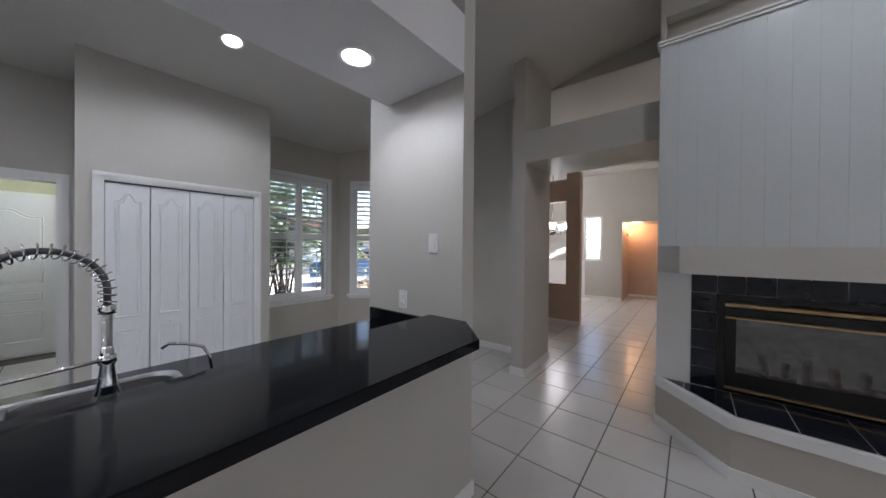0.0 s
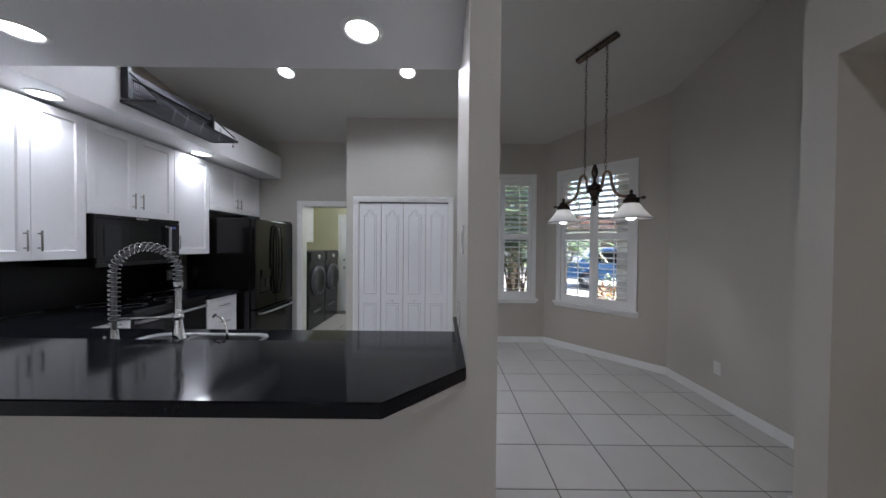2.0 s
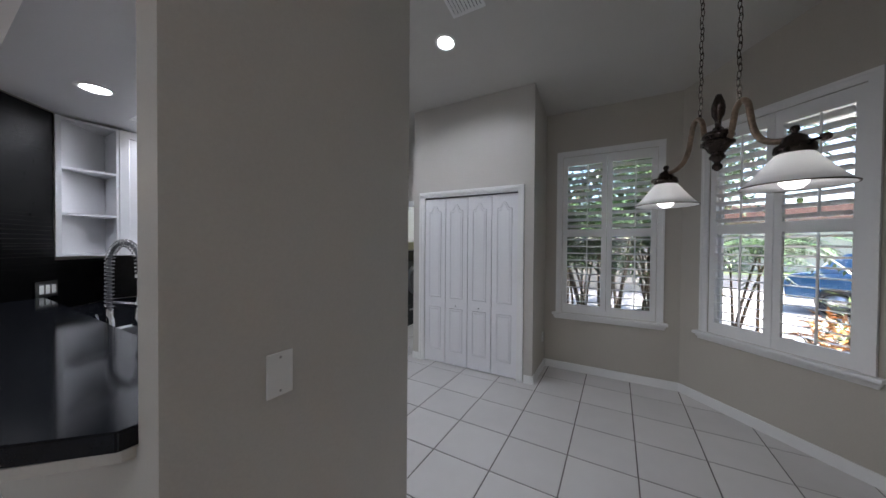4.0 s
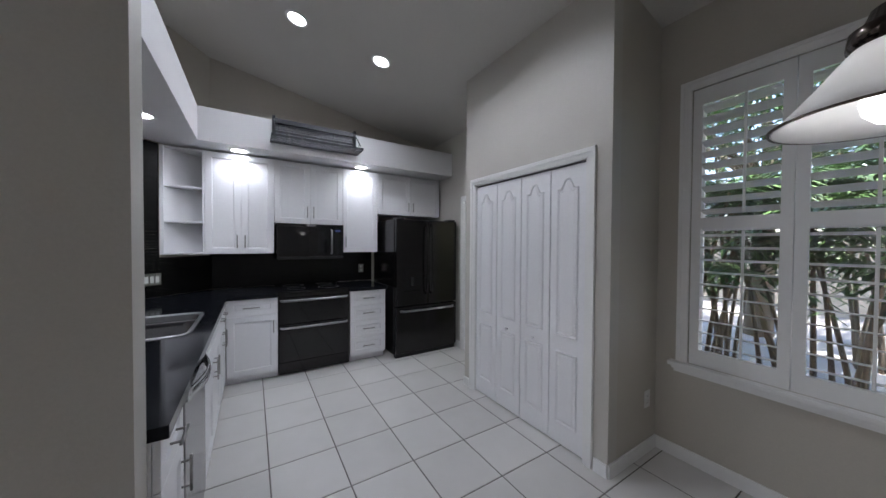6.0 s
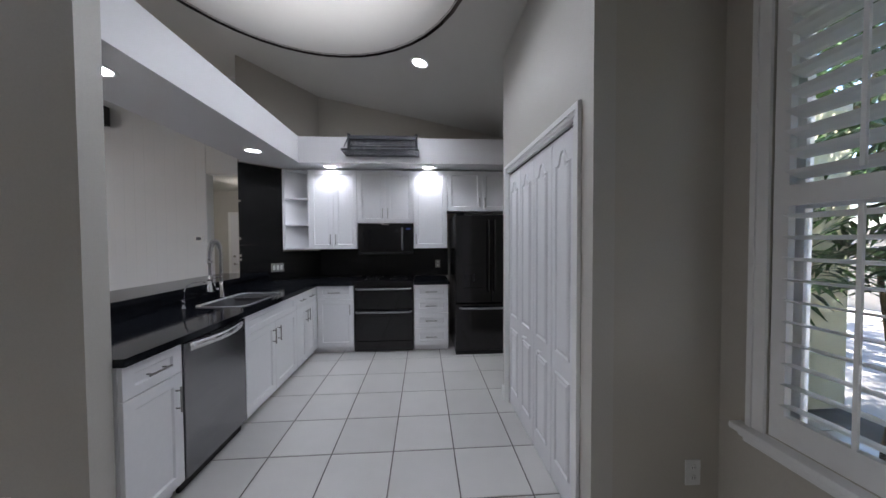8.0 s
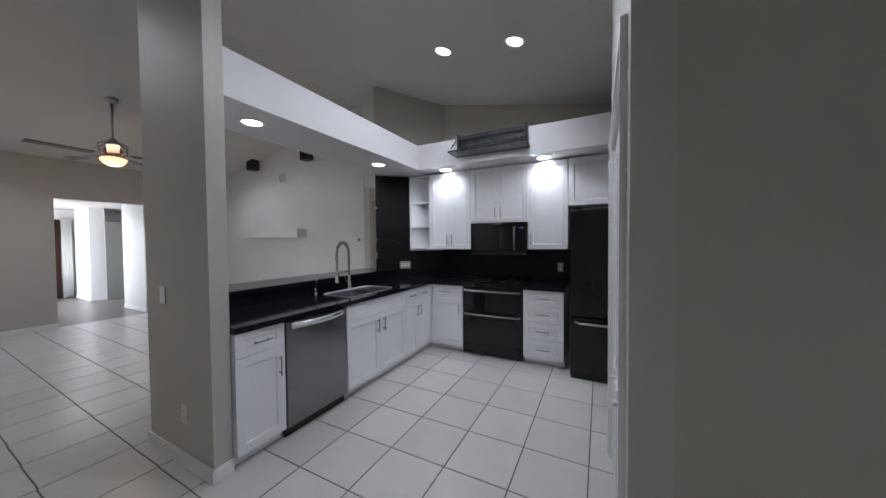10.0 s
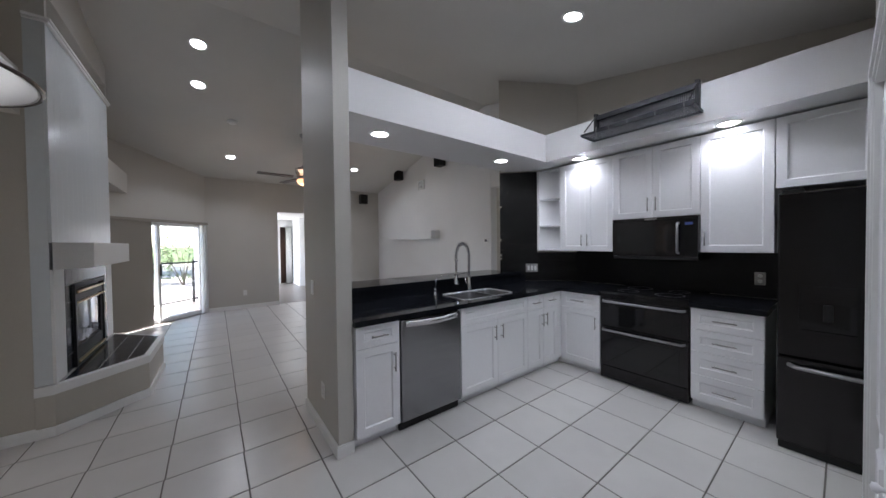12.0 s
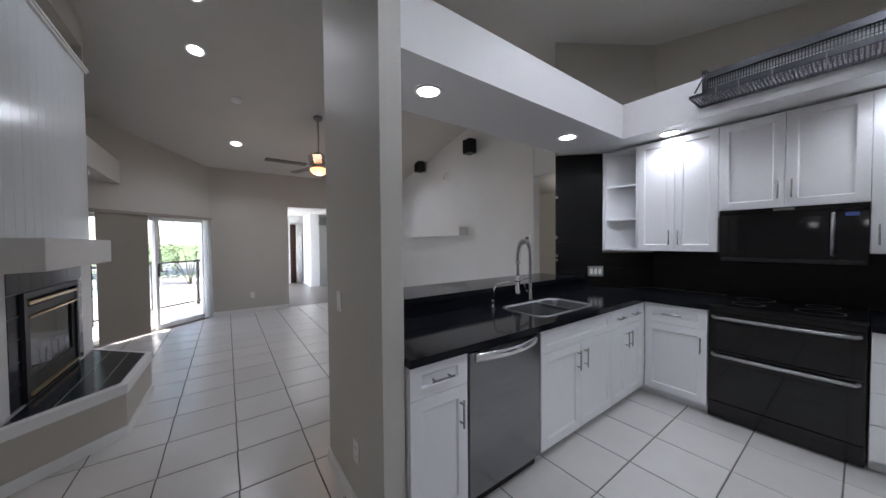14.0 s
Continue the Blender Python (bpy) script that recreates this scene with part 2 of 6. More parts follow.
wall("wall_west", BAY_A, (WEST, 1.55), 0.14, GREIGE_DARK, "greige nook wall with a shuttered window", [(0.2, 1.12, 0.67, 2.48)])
wall("wall_pantry_side", (WEST, 1.55), (-4.072, 1.55), 0.1, GREIGE_DARK, "greige side wall of the pantry", [])
wall("wall_pantry", (-3.972, 1.55), (-3.972, 0.04), 0.1, GREIGE, "greige pantry front wall", [(0.155, 1.36, 0, 2.04)])
wall("wall_pantry_return", (-4.072, 0.04), (WEST, 0.04), 0.1, GREIGE, "greige return wall of the pantry", [])
struct("wall_pantry_end", one(WEST - 0.14, WEST, 0.04, 1.55, 0, 3.0), GREIGE, "pantry end wall", "wall")
wall("wall_kitchen_west", (WEST, 0.04), (WEST, BACK), 0.14, GREIGE, "greige kitchen wall with the laundry doorway", [(0.09, 0.87, 0, 2.05)])
# wing wall at the end of the bar, the half wall under it and the dropped soffits
bm = bmesh.new()
prism(bm, [(-1.835, 1.405), (-1.0, 1.405), (-1.0, 1.512), (-1.835, 1.512)], 0, lambda x, y: top(x) + 0.02)
struct("wall_wing", bm, GREIGE, "greige wing wall at the end of the bar", "wall")
bm = bmesh.new()
box(bm, -1.2, -1.0, -1.1, 1.405, 0, 1.008)
struct("wall_bar", bm, GREIGE, "greige half wall under the bar top", "wall")
bm = bmesh.new()
prism(bm, [(-1.655, 1.405), (-1.655, -1.145), (WEST, -1.145), (WEST, BACK), (-1.69, BACK), (-0.955, -1.11), (-1.0, -1.08), (-1.0, 1.405)], 2.443, 2.77)
struct("soffit", bm, SOFFIT, "white dropped soffit over the bar and the wall cabinets", "soffit")
# passage to the north rooms beside the chimney
bm = bmesh.new()
prism(bm, [(-1.62, 3.27), (-1.47, 3.27), (-1.47, 4.05), (-1.62, 4.05)], 0, top)
struct("wall_pillar", bm, GREIGE, "greige wall end beside the passage", "wall")
bm = one(-1.47, -0.22, 3.27, 4.05, 2.43, 2.77)
struct("passage_header", bm, GREIGE, "greige dropped header over the passage", "header")
bm = bmesh.new()
prism(bm, [(-0.22, 3.25), (0.04, 3.25), (0.04, 4.15), (-0.22, 4.15)], 0, top)
prism(bm, [(0.04, 3.25), (1.5, 3.25), (1.5, 4.15), (0.04, 4.15)], 0, top)
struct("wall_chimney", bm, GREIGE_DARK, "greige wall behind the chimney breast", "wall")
bm = one(1.5, 3.47, 3.27, 3.9, 2.35, 2.68)
struct("alcove_shelf", bm, GREIGE, "greige plant ledge beside the chimney", "ledge")

# ceiling
bm = bmesh.new()
prism(bm, [(-4.9, -2.0), (0.04, -2.0), (0.04, 4.2), (-4.9, 4.2)], lambda x, y: 3.92 + 0.2 * x, lambda x, y: 4.02 + 0.2 * x)
prism(bm, [(0.04, -2.0), (4.7, -2.0), (4.7, 4.2), (0.04, 4.2)], lambda x, y: 3.937 - 0.22 * x, lambda x, y: 4.037 - 0.22 * x)
struct("ceiling", bm, CEIL, "pale vaulted ceiling with a ridge", "ceiling")

bm = bmesh.new()
prism(bm, [(-1.62, 4.151), (0.04, 4.151), (0.04, 4.199), (-1.62, 4.199)], 3.6, lambda x, y: top(x) + 0.02)
struct("wall_gable", bm, GREIGE, "pale wall strip above the foyer ceiling", "wall")

# laundry room
bm = bmesh.new()
box(bm, -6.8, -6.65, -1.85, 0.5, 0, 2.5)
struct("wall_laundry_end", bm, LAUNDRY, "yellow green laundry end wall", "wall")
struct("wall_laundry_south", one(-6.65, -4.72, -1.85, -1.7, 0, 2.5), LAUNDRY, "yellow green laundry side wall", "wall")
struct("wall_laundry_north", one(-6.65, -4.72, 0.35, 0.5, 0, 2.5), LAUNDRY, "yellow green laundry side wall", "wall")
struct("laundry_ceiling", one(-6.8, -4.72, -1.85, 0.5, 2.5, 2.6), CEIL, "white laundry ceiling", "ceiling")

# hall to the south
struct("wall_south_hall_end", one(-1.1, 2.0, -4.5, -4.35, 0, 2.6), GREIGE, "greige hall end wall", "wall")
struct("wall_south_hall_west", one(-1.1, -0.942, -4.35, -1.97, 0, 2.6), GREIGE, "greige hall side wall", "wall")
struct("wall_south_hall_east", one(1.85, 2.0, -4.35, -1.97, 0, 2.6), GREIGE, "greige hall side wall", "wall")
struct("south_hall_ceiling", one(-1.1, 2.0, -4.5, -1.97, 2.6, 2.7), CEIL, "white hall ceiling", "ceiling")

# room to the east
struct("wall_east_room_end", one(9.0, 9.15, -1.6, 2.6, 0, 2.4), WHITE_WALL, "white end wall of the east room", "wall")
struct("wall_east_room_south", one(4.63, 9.0, -1.75, -1.6, 0, 2.4), WHITE_WALL, "white side wall of the east room", "wall")
bm = bmesh.new()
box(bm, 4.63, 6.2, 0.95, 1.1, 0, 2.4)
box(bm, 8.4, 9.0, 0.95, 1.1, 0, 2.4)
box(bm, 6.2, 8.4, 0.95, 1.1, 2.1, 2.4)
struct("wall_east_room_north", bm, WHITE_WALL, "white window wall of the east room", "wall")
struct("east_room_ceiling", one(4.63, 9.15, -1.75, 2.6, 2.4, 2.5), CEIL, "white ceiling of the east room", "ceiling")

# rooms to the north
bm = bmesh.new()
box(bm, -1.8, -1.62, 6.05, 6.2, 0, 2.9)
box(bm, -4.6, -2.9, 6.05, 6.2, 0, 2.9)
box(bm, -2.9, -1.87, 6.05, 6.2, 0, 0.77)
box(bm, -2.9, -1.87, 6.05, 6.2, 2.37, 2.77)
box(bm, -1.87, -1.8, 6.05, 6.2, 0, 2.9)
struct("wall_dining", bm, TAN, "tan wall with a wide pass-through to the dining room", "wall")

# unseen deep overhang, added to keep direct sun out of the nook windows
bm = bmesh.new()
box(bm, -5.5, -4.73, 0.5, 5.0, 2.75, 2.95)
struct("eave", bm, SOFFIT, "unseen white roof overhang added to shade the windows", "eave")
bm = bmesh.new()
box(bm, -4.75, -4.6, 4.05, 11.0, 0, 3.6)
struct("wall_dining_west", bm, GREIGE, "pale dining room side wall", "wall")
bm = bmesh.new()
box(bm, -4.6, -2.45, 9.75, 9.9, 0, 3.6)
box(bm, -2.45, -2.05, 9.75, 9.9, 0, 1.15)
box(bm, -2.45, -2.05, 9.75, 9.9, 2.35, 3.6)
box(bm, -2.05, -1.5, 9.75, 9.9, 0, 3.6)
box(bm, -1.5, 0.6, 9.75, 9.9, 2.2, 3.6)
struct("wall_foyer_end", bm, GREIGE, "pale foyer end wall with a tall window", "wall")
bm = bmesh.new()
box(bm, -1.65, -1.5, 9.9, 11.0, 0, 2.35)
box(bm, -1.5, 1.6, 10.85, 11.0, 0, 2.35)
box(bm, -1.5, 1.6, 9.9, 10.85, 2.2, 2.35)
struct("wall_foyer_recess", bm, TAN, "tan recess walls lit by a sconce", "wall")
struct("wall_foyer_east", one(0.6, 0.75, 4.15, 9.9, 0, 3.6), GREIGE, "pale foyer side wall", "wall")
struct("wall_foyer_recess_side", one(1.6, 1.75, 9.75, 11.0, 0, 3.6), GREIGE, "pale recess side wall", "wall")
struct("foyer_ceiling", one(-4.75, 1.75, 4.2, 11.0, 3.6, 3.7), CEIL, "white foyer ceiling", "ceiling")
struct("wall_foyer_south", one(-4.6, -1.62, 4.05, 4.15, 0, 3.6), GREIGE, "pale wall between nook and dining room", "wall")

# ---- recessed lights ----
def ceiling_can(x, y, z, tilt, watts, cone=150, r=0.07, group="recessed ceiling lights", color=CAN_COLOR):
    can = thing("recessed_light", pose(x, y, z, 0, tilt, 0), "round white recessed ceiling light, switched on", "recessed light", group)
    bm = lathe(bmesh.new(), [(r, -0.001), (r + 0.005, -0.008), (r + 0.022, -0.007), (r + 0.025, -0.001), (r, -0.001)], 32)
    part("trim_ring", bm, TRIM, can)
    bm = lathe(bmesh.new(), [(0.001, -0.003), (r * 0.6, -0.0032), (r, -0.002)], 32)
    part("lens", bm, LAMP, can, "glowing white lens")
    s = spot("can_lamp", (x, y, z - 0.015), watts, color, cone)
    s.rotation_euler = (0, radians(tilt), 0)
    return can


SLOPE_W, SLOPE_E = -math.degrees(math.atan(0.2)), math.degrees(math.atan(0.22))
for x, y, k in ((-3.19, 0.925, 1.9), (-3.2, -0.36, 1.15), (-2.44, -0.40, 1.15)):
    ceiling_can(x, y, top(x), SLOPE_W, CAN_WATTS * k, 160)
for x, y, k in ((0.66, 2.24, 0.74), (1.4, 2.26, 0.74), (3.4, 1.82, 1.5), (3.2, -0.6, 1.5)):
    ceiling_can(x, y, top(x), SLOPE_E, CAN_WATTS * k)
for x, y, k, cone in ((-1.352, 0.94, 0.75, 172), (-1.37, -0.65, 0.52, 155), (-1.985, -1.345, 0.5, 150), (-3.3, -1.345, 0.48, 150)):
    ceiling_can(x, y, 2.443, 0, CAN_WATTS * k, cone)

# ---- outdoors ----
GRASS = mat("lawn", (0.07, 0.11, 0.03), 0.9, grain=0.4, scale=30, bump=0.4, stain=0.3)
PAVE = mat("pale paving", (0.33, 0.315, 0.295), 0.8, grain=0.1, scale=30, stain=0.1)
bm = one(-400, 400, -400, 400, -0.4, -0.12)
struct("ground", bm, GRASS, "lawn round the house", "ground")

# ---- kitchen fittings ----
def shaker(bm, x0, x1, z0, z1, y=0.0, t=0.02, rail=0.06):
    """A panelled front with a sunk middle, its back at y, in one skin."""
    r, k = min(rail, (z1 - z0) * 0.3), 0.008

    def ring(dx, dz, yy):
        return [bm.verts.new(p) for p in ((x0 + dx, yy, z0 + dz), (x1 - dx, yy, z0 + dz), (x1 - dx, yy, z1 - dz), (x0 + dx, yy, z1 - dz))]
    rings = [ring(0, 0, y), ring(0, 0, y + t - 0.0015), ring(0.0015, 0.0015, y + t), ring(rail, r, y + t), ring(rail + k, r + k, y + t - 0.01)]
    bm.faces.new(rings[0])
    for a, b in zip(rings, rings[1:]):
        for i in range(4):
            bm.faces.new((a[i], a[(i + 1) % 4], b[(i + 1) % 4], b[i]))
    bm.faces.new(rings[-1])
    bmesh.ops.recalc_face_normals(bm, faces=bm.faces)
    return bm


def bar_handle(parent, x, z, length, y, upright=True, r=0.0055):
    bm = bmesh.new()
    h = length / 2
    if upright:
        tube(bm, [(x, y + 0.03, z - h), (x, y + 0.03, z + h)], r, 8)
        for s in (-1, 1):
            tube(bm, [(x, y - 0.002, z + s * h * 0.7), (x, y + 0.03, z + s * h * 0.7)], r * 0.8, 8)
    else:
        tube(bm, [(x - h, y + 0.03, z), (x + h, y + 0.03, z)], r, 8)
        for s in (-1, 1):
            tube(bm, [(x + s * h * 0.7, y - 0.002, z), (x + s * h * 0.7, y + 0.03, z)], r * 0.8, 8)
    return part("handle", bm, NICKEL, parent, "brushed nickel bar handle")


G = 0.002


def cabinet(name, m, w, z0, z1, depth, fronts, label, group, toe=0.0, open_front=False, ends=0.0):
    """fronts: (kind, x0, x1, z0, z1, handle) with handle (x, z, length, upright) or None."""
    ob = thing(name, m, label, "cabinet", group)
    bm = bmesh.new()
    t = 0.018
    box(bm, 0, t, -depth, 0, z0, z1)
    box(bm, w - t, w, -depth, 0, z0, z1)
    box(bm, t, w - t, -depth, 0, z0, z0 + t)
    if name != "sink_cabinet":
        box(bm, t, w - t, -depth, 0, z1 - t, z1)
    box(bm, t, w - t, -depth, -depth + 0.012, z0 + t, z1 - t)
    part("body", bm, CAB, ob)
    if toe:
        part("toe_kick", one(0, w, -depth, -0.05, 0, z0 - 0.001), CAB, ob, "white toe kick board")
    for kind, a, b, c, d, h in fronts:
        p = part(kind, shaker(bmesh.new(), a + G, b - G, c + G, d - G, 0.002), CAB, ob)
        if h:
            bar_handle(p, *h[:3], 0.022, h[3])
    return ob


PEN = lambda y: pose(-1.842, y, 0, 0, 0, 90)
BCK = lambda x: pose(x, -1.142, 0)
UPP = lambda x: pose(x, -1.472, 0)
BG, UG = "white base cabinets", "white wall cabinets"
cabinet("base_cabinet", PEN(1.05), 0.345, 0.082, 0.874, 0.6, [
    ("drawer_front", 0, 0.345, 0.712, 0.874, (0.172, 0.79, 0.13, False)), ("door", 0, 0.345, 0.082, 0.712, (0.05, 0.575, 0.14, True))],
    "narrow white shaker base cabinet with a drawer over a door", BG, toe=0.08)
cabinet("sink_cabinet", PEN(-0.5), 0.935, 0.082, 0.874, 0.6, [
    ("drawer_front", 0, 0.935, 0.712, 0.874, None), ("door", 0, 0.4675, 0.082, 0.712, (0.42, 0.59, 0.14, True)),
    ("door", 0.4675, 0.935, 0.082, 0.712, (0.515, 0.59, 0.14, True))],
    "white shaker sink cabinet with two doors under a false drawer", BG, toe=0.08)
cabinet("base_cabinet", PEN(-1.06), 0.558, 0.082, 0.874, 0.6, [
    ("drawer_front", 0.0, 0.279, 0.712, 0.874, (0.14, 0.79, 0.13, False)), ("drawer_front", 0.279, 0.558, 0.712, 0.874, (0.42, 0.79, 0.13, False)),
    ("door", 0.0, 0.279, 0.082, 0.712, (0.245, 0.59, 0.14, True)), ("door", 0.279, 0.558, 0.082, 0.712, (0.313, 0.59, 0.14, True))],
    "white shaker base cabinet with two small drawers above two doors", BG, toe=0.08)
cabinet("corner_cabinet", BCK(-2.325), 0.46, 0.082, 0.874, 0.6, [
    ("drawer_front", 0, 0.455, 0.7, 0.874, (0.24, 0.787, 0.15, False)), ("door", 0, 0.455, 0.082, 0.7, (0.04, 0.57, 0.13, True))],
    "white shaker corner base cabinet with a drawer over a door", BG, toe=0.08)
cabinet("drawer_cabinet", BCK(-3.548), 0.448, 0.082, 0.874, 0.6, [
    ("drawer_front", 0, 0.448, a, b, (0.224, (a + b) / 2, 0.15, False)) for a, b in ((0.082, 0.303), (0.303, 0.505), (0.505, 0.69), (0.69, 0.874))],
    "white shaker base cabinet with four drawers beside the range", BG, toe=0.08)

ob = thing("open_shelf_cabinet", pose(0, 0, 0), "white open corner wall shelf unit with two empty shelves", "cabinet", UG)
part("side_panel", one(-1.671, -1.655, -1.8, -1.452, 1.335, 2.425), CAB, ob)
part("back_panel", prism(bmesh.new(), [(-1.655, -1.76), (-1.655, -1.772), (-1.328, -1.455), (-1.343, -1.455)], 1.335, 2.425), CAB, ob)
for z in (1.335, 1.66, 2.02, 2.405):
    part("shelf", prism(bmesh.new(), [(-1.6545, -1.453), (-1.6545, -1.758), (-1.345, -1.458), (-1.345, -1.453)], z, z + 0.018), CAB, ob)
part("face_frame", one(-1.352, -1.322, -1.4515, -1.435, 1.335, 2.425), CAB, ob)
cabinet("wall_cabinet", UPP(-2.314), 0.642, 1.335, 2.425, 0.335, [
    ("door", 0, 0.321, 1.335, 2.425, (0.285, 1.47, 0.14, True)), ("door", 0.321, 0.642, 1.335, 2.425, (0.357, 1.47, 0.14, True))],
    "tall white shaker wall cabinet with two doors", UG)
cabinet("wall_cabinet", UPP(-3.09), 0.775, 1.69, 2.425, 0.335, [
    ("door", 0, 0.3875, 1.69, 2.425, (0.352, 1.83, 0.14, True)), ("door", 0.3875, 0.775, 1.69, 2.425, (0.423, 1.83, 0.14, True))],
    "white shaker wall cabinet with two doors above the microwave", UG)
cabinet("wall_cabinet", UPP(-3.561), 0.47, 1.34, 2.425, 0.335, [
    ("door", 0, 0.47, 1.34, 2.425, (0.435, 1.47, 0.14, True))], "tall white shaker wall cabinet with a single door", UG)
cabinet("wall_cabinet", UPP(-4.55), 0.985, 1.86, 2.425, 0.335, [
    ("door", 0, 0.4925, 1.86, 2.425, (0.455, 1.98, 0.13, True)), ("door", 0.4925, 0.985, 1.86, 2.425, (0.53, 1.98, 0.13, True))],
    "white shaker wall cabinet with two doors above the refrigerator", UG)

# white filler between the two runs
bm = one(-1.862, -1.8, -1.141, -1.061, 0.082, 0.874)
box(bm, -1.864, -1.6, -1.5, -1.192, 0, 0.08)
box(bm, -1.792, -1.6, -1.191, -1.061, 0, 0.08)
solid("corner_filler", bm, CAB, "white corner filler between base cabinets", "cabinet filler")
# counters
bm = bmesh.new()
CZ0, CZ1 = 0.876, 0.916
for q in ([(-1.885, 1.403), (-1.885, -1.09), (-1.76, -1.09), (-1.76, 1.403)], [(-1.39, 1.403), (-1.39, -1.09), (-1.202, -1.09), (-1.202, 1.403)],
          [(-1.76, 1.403), (-1.76, 0.28), (-1.39, 0.28), (-1.39, 1.403)], [(-1.76, -0.38), (-1.76, -1.09), (-1.39, -1.09), (-1.39, -0.38)],
          [(-2.325, -1.09), (-2.325, BACK + 0.014), (-1.685, BACK + 0.014), (-1.21, -1.35), (-1.202, -1.09)]):
    prism(bm, q, CZ0, CZ1)
solid("countertop", bm, GRANITE, "polished black granite worktop with an L-shaped run", "countertop")
solid("countertop", one(-3.562, -3.096, BACK + 0.014, -1.09, CZ0, CZ1, None, 0.003), GRANITE, "short polished black granite worktop beside the range", "countertop")
bm = bmesh.new()
prism(bm, [(-1.238, 1.402), (-1.238, -1.2), (-0.95, -1.08), (-0.73, -1.08), (-0.73, 1.165), (-0.967, 1.402)], 1.01, 1.055)
bmesh.ops.bevel(bm, geom=list(bm.edges), offset=0.004, segments=2, affect="EDGES")
solid("bar_counter", bm, GRANITE, "polished black granite bar top with a clipped corner", "bar counter")
bm = one(-1.218, -1.201, -1.3, 1.403, CZ1 + 0.001, 1.008)
box(bm, -1.8, -1.24, 1.382, 1.404, CZ1 + 0.001, 1.03)
solid("backsplash", bm, GRANITE, "black granite upstand behind the sink", "backsplash")
# corner bracket under the bar's end
bm = bmesh.new()
prism(bm, [(-0.998, 1.18), (-0.998, 1.40), (-0.975, 1.40), (-0.8, 1.235), (-0.8, 1.18)], 0.985, 1.009)
solid("bar_bracket", bm, GREIGE, "small greige wooden bracket under the bar top", "bracket")
# back splash of black stone: large panels on the back wall, thin ledges on the diagonal wall
splash = thing("stone_backsplash", pose(0, 0, 0), "black stone backsplash behind the range and worktop", "backsplash")
xs = [-3.6, -3.29, -2.98, -2.67, -2.36, -2.05, -1.684]
for a, b in zip(xs, xs[1:]):
    for c, d in ((0.918, 1.126), (1.126, 1.333)):
        part("tile", one(a + 0.0003, b - 0.0003, BACK + 0.0085, BACK + 0.0115, c + 0.0003, d - 0.0003), BLACKTILE, splash)
part("backing", one(-3.6, -1.684, BACK + 0.001, BACK + 0.008, 0.918, 1.333), BLACKPLAST, splash)
ledge = thing("stone_cladding", on_wall((-1.69, BACK), (-0.942, -1.096)), "black split-face stone cladding on the diagonal wall", "stone cladding")
DL = 1.048
z = 0.918
while z < 2.425:
    h = random.choice((0.02, 0.026, 0.032))
    h = min(h, 2.428 - z)
    x = 0.004 if z < 1.3 else 0.54
    while x < DL - 0.001:
        w = min(random.uniform(0.12, 0.4), DL - x)
        if w < 0.03:
            break
        part("stone", one(x, x + w - 0.001, 0.001, 0.012 + random.uniform(0, 0.005), z, z + h - 0.001), BLACKTILE, ledge)
        x += w
    z += h


# appliances
def fridge():
    ob = thing("refrigerator", pose(-4.53, -0.94, 0), "black stainless french door refrigerator with a bottom freezer", "refrigerator")
    part("body", one(0, 0.91, -0.83, -0.07, 0.03, 1.765, None, 0.006), BLACKSTEEL, ob)
    for a, b, s in ((0.003, 0.452, 1), (0.458, 0.907, -1)):
        d = part("door", one(a, b, -0.066, 0.0, 0.66, 1.765, None, 0.012), BLACKSTEEL, ob)
        hx = b - 0.035 if s == 1 else a + 0.035
        bm = tube(bmesh.new(), [(hx, -0.002, 0.80), (hx, 0.045, 0.83), (hx, 0.058, 1.0), (hx, 0.062, 1.25), (hx, 0.058, 1.5), (hx, 0.045, 1.68), (hx, -0.002, 1.71)], 0.013, 10)
        part("handle", bm, BLACKSTEEL, d, "long curved dark handle")
        if s == -1:
            p = part("dispenser", one(0.56, 0.81, -0.001, 0.003, 0.83, 1.15, None, 0.002), BLACKGLASS, d, "black water and ice dispenser")
            part("dispenser_panel", one(0.575, 0.795, 0.0035, 0.012, 1.03, 1.135, None, 0.002), BLACKSTEEL, d)
            part("drip_tray", one(0.575, 0.795, 0.0035, 0.02, 0.838, 0.852), BLACKSTEEL, d)
            part("lever", one(0.665, 0.705, 0.0035, 0.014, 0.92, 1.028, None, 0.003), BLACKPLAST, d)
    d = part("freezer_drawer", one(0.003, 0.907, -0.066, 0.0, 0.06, 0.65, None, 0.012), BLACKSTEEL, ob)
    bm = tube(bmesh.new(), [(0.06, -0.002, 0.6), (0.09, 0.045, 0.6), (0.3, 0.056, 0.6), (0.6, 0.056, 0.6), (0.82, 0.045, 0.6), (0.85, -0.002, 0.6)], 0.013, 10)
    part("handle", bm, STEEL, d, "curved steel handle")
    part("hinge_cover", one(0.02, 0.12, -0.15, -0.02, 1.766, 1.79, None, 0.006), BLACKPLAST, ob)
    part("hinge_cover", one(0.79, 0.89, -0.15, -0.02, 1.766, 1.79, None, 0.006), BLACKPLAST, ob)
    part("base_grille", one(0.01, 0.9, -0.1, -0.03, 0.0, 0.05), BLACKPLAST, ob)


def arc_handle(parent, x0, x1, z, y, material, r=0.012, bow=0.02):
    pts = [(x0, y - 0.002, z)]
    for i in range(9):
        k = i / 8
        pts.append((x0 + (x1 - x0) * (0.02 + 0.96 * k), y + 0.035 + bow * math.sin(math.pi * k) * 0.5, z))
    pts.append((x1, y - 0.002, z))
    return part("handle", tube(bmesh.new(), pts, r, 10), material, parent, "long metal bar handle")


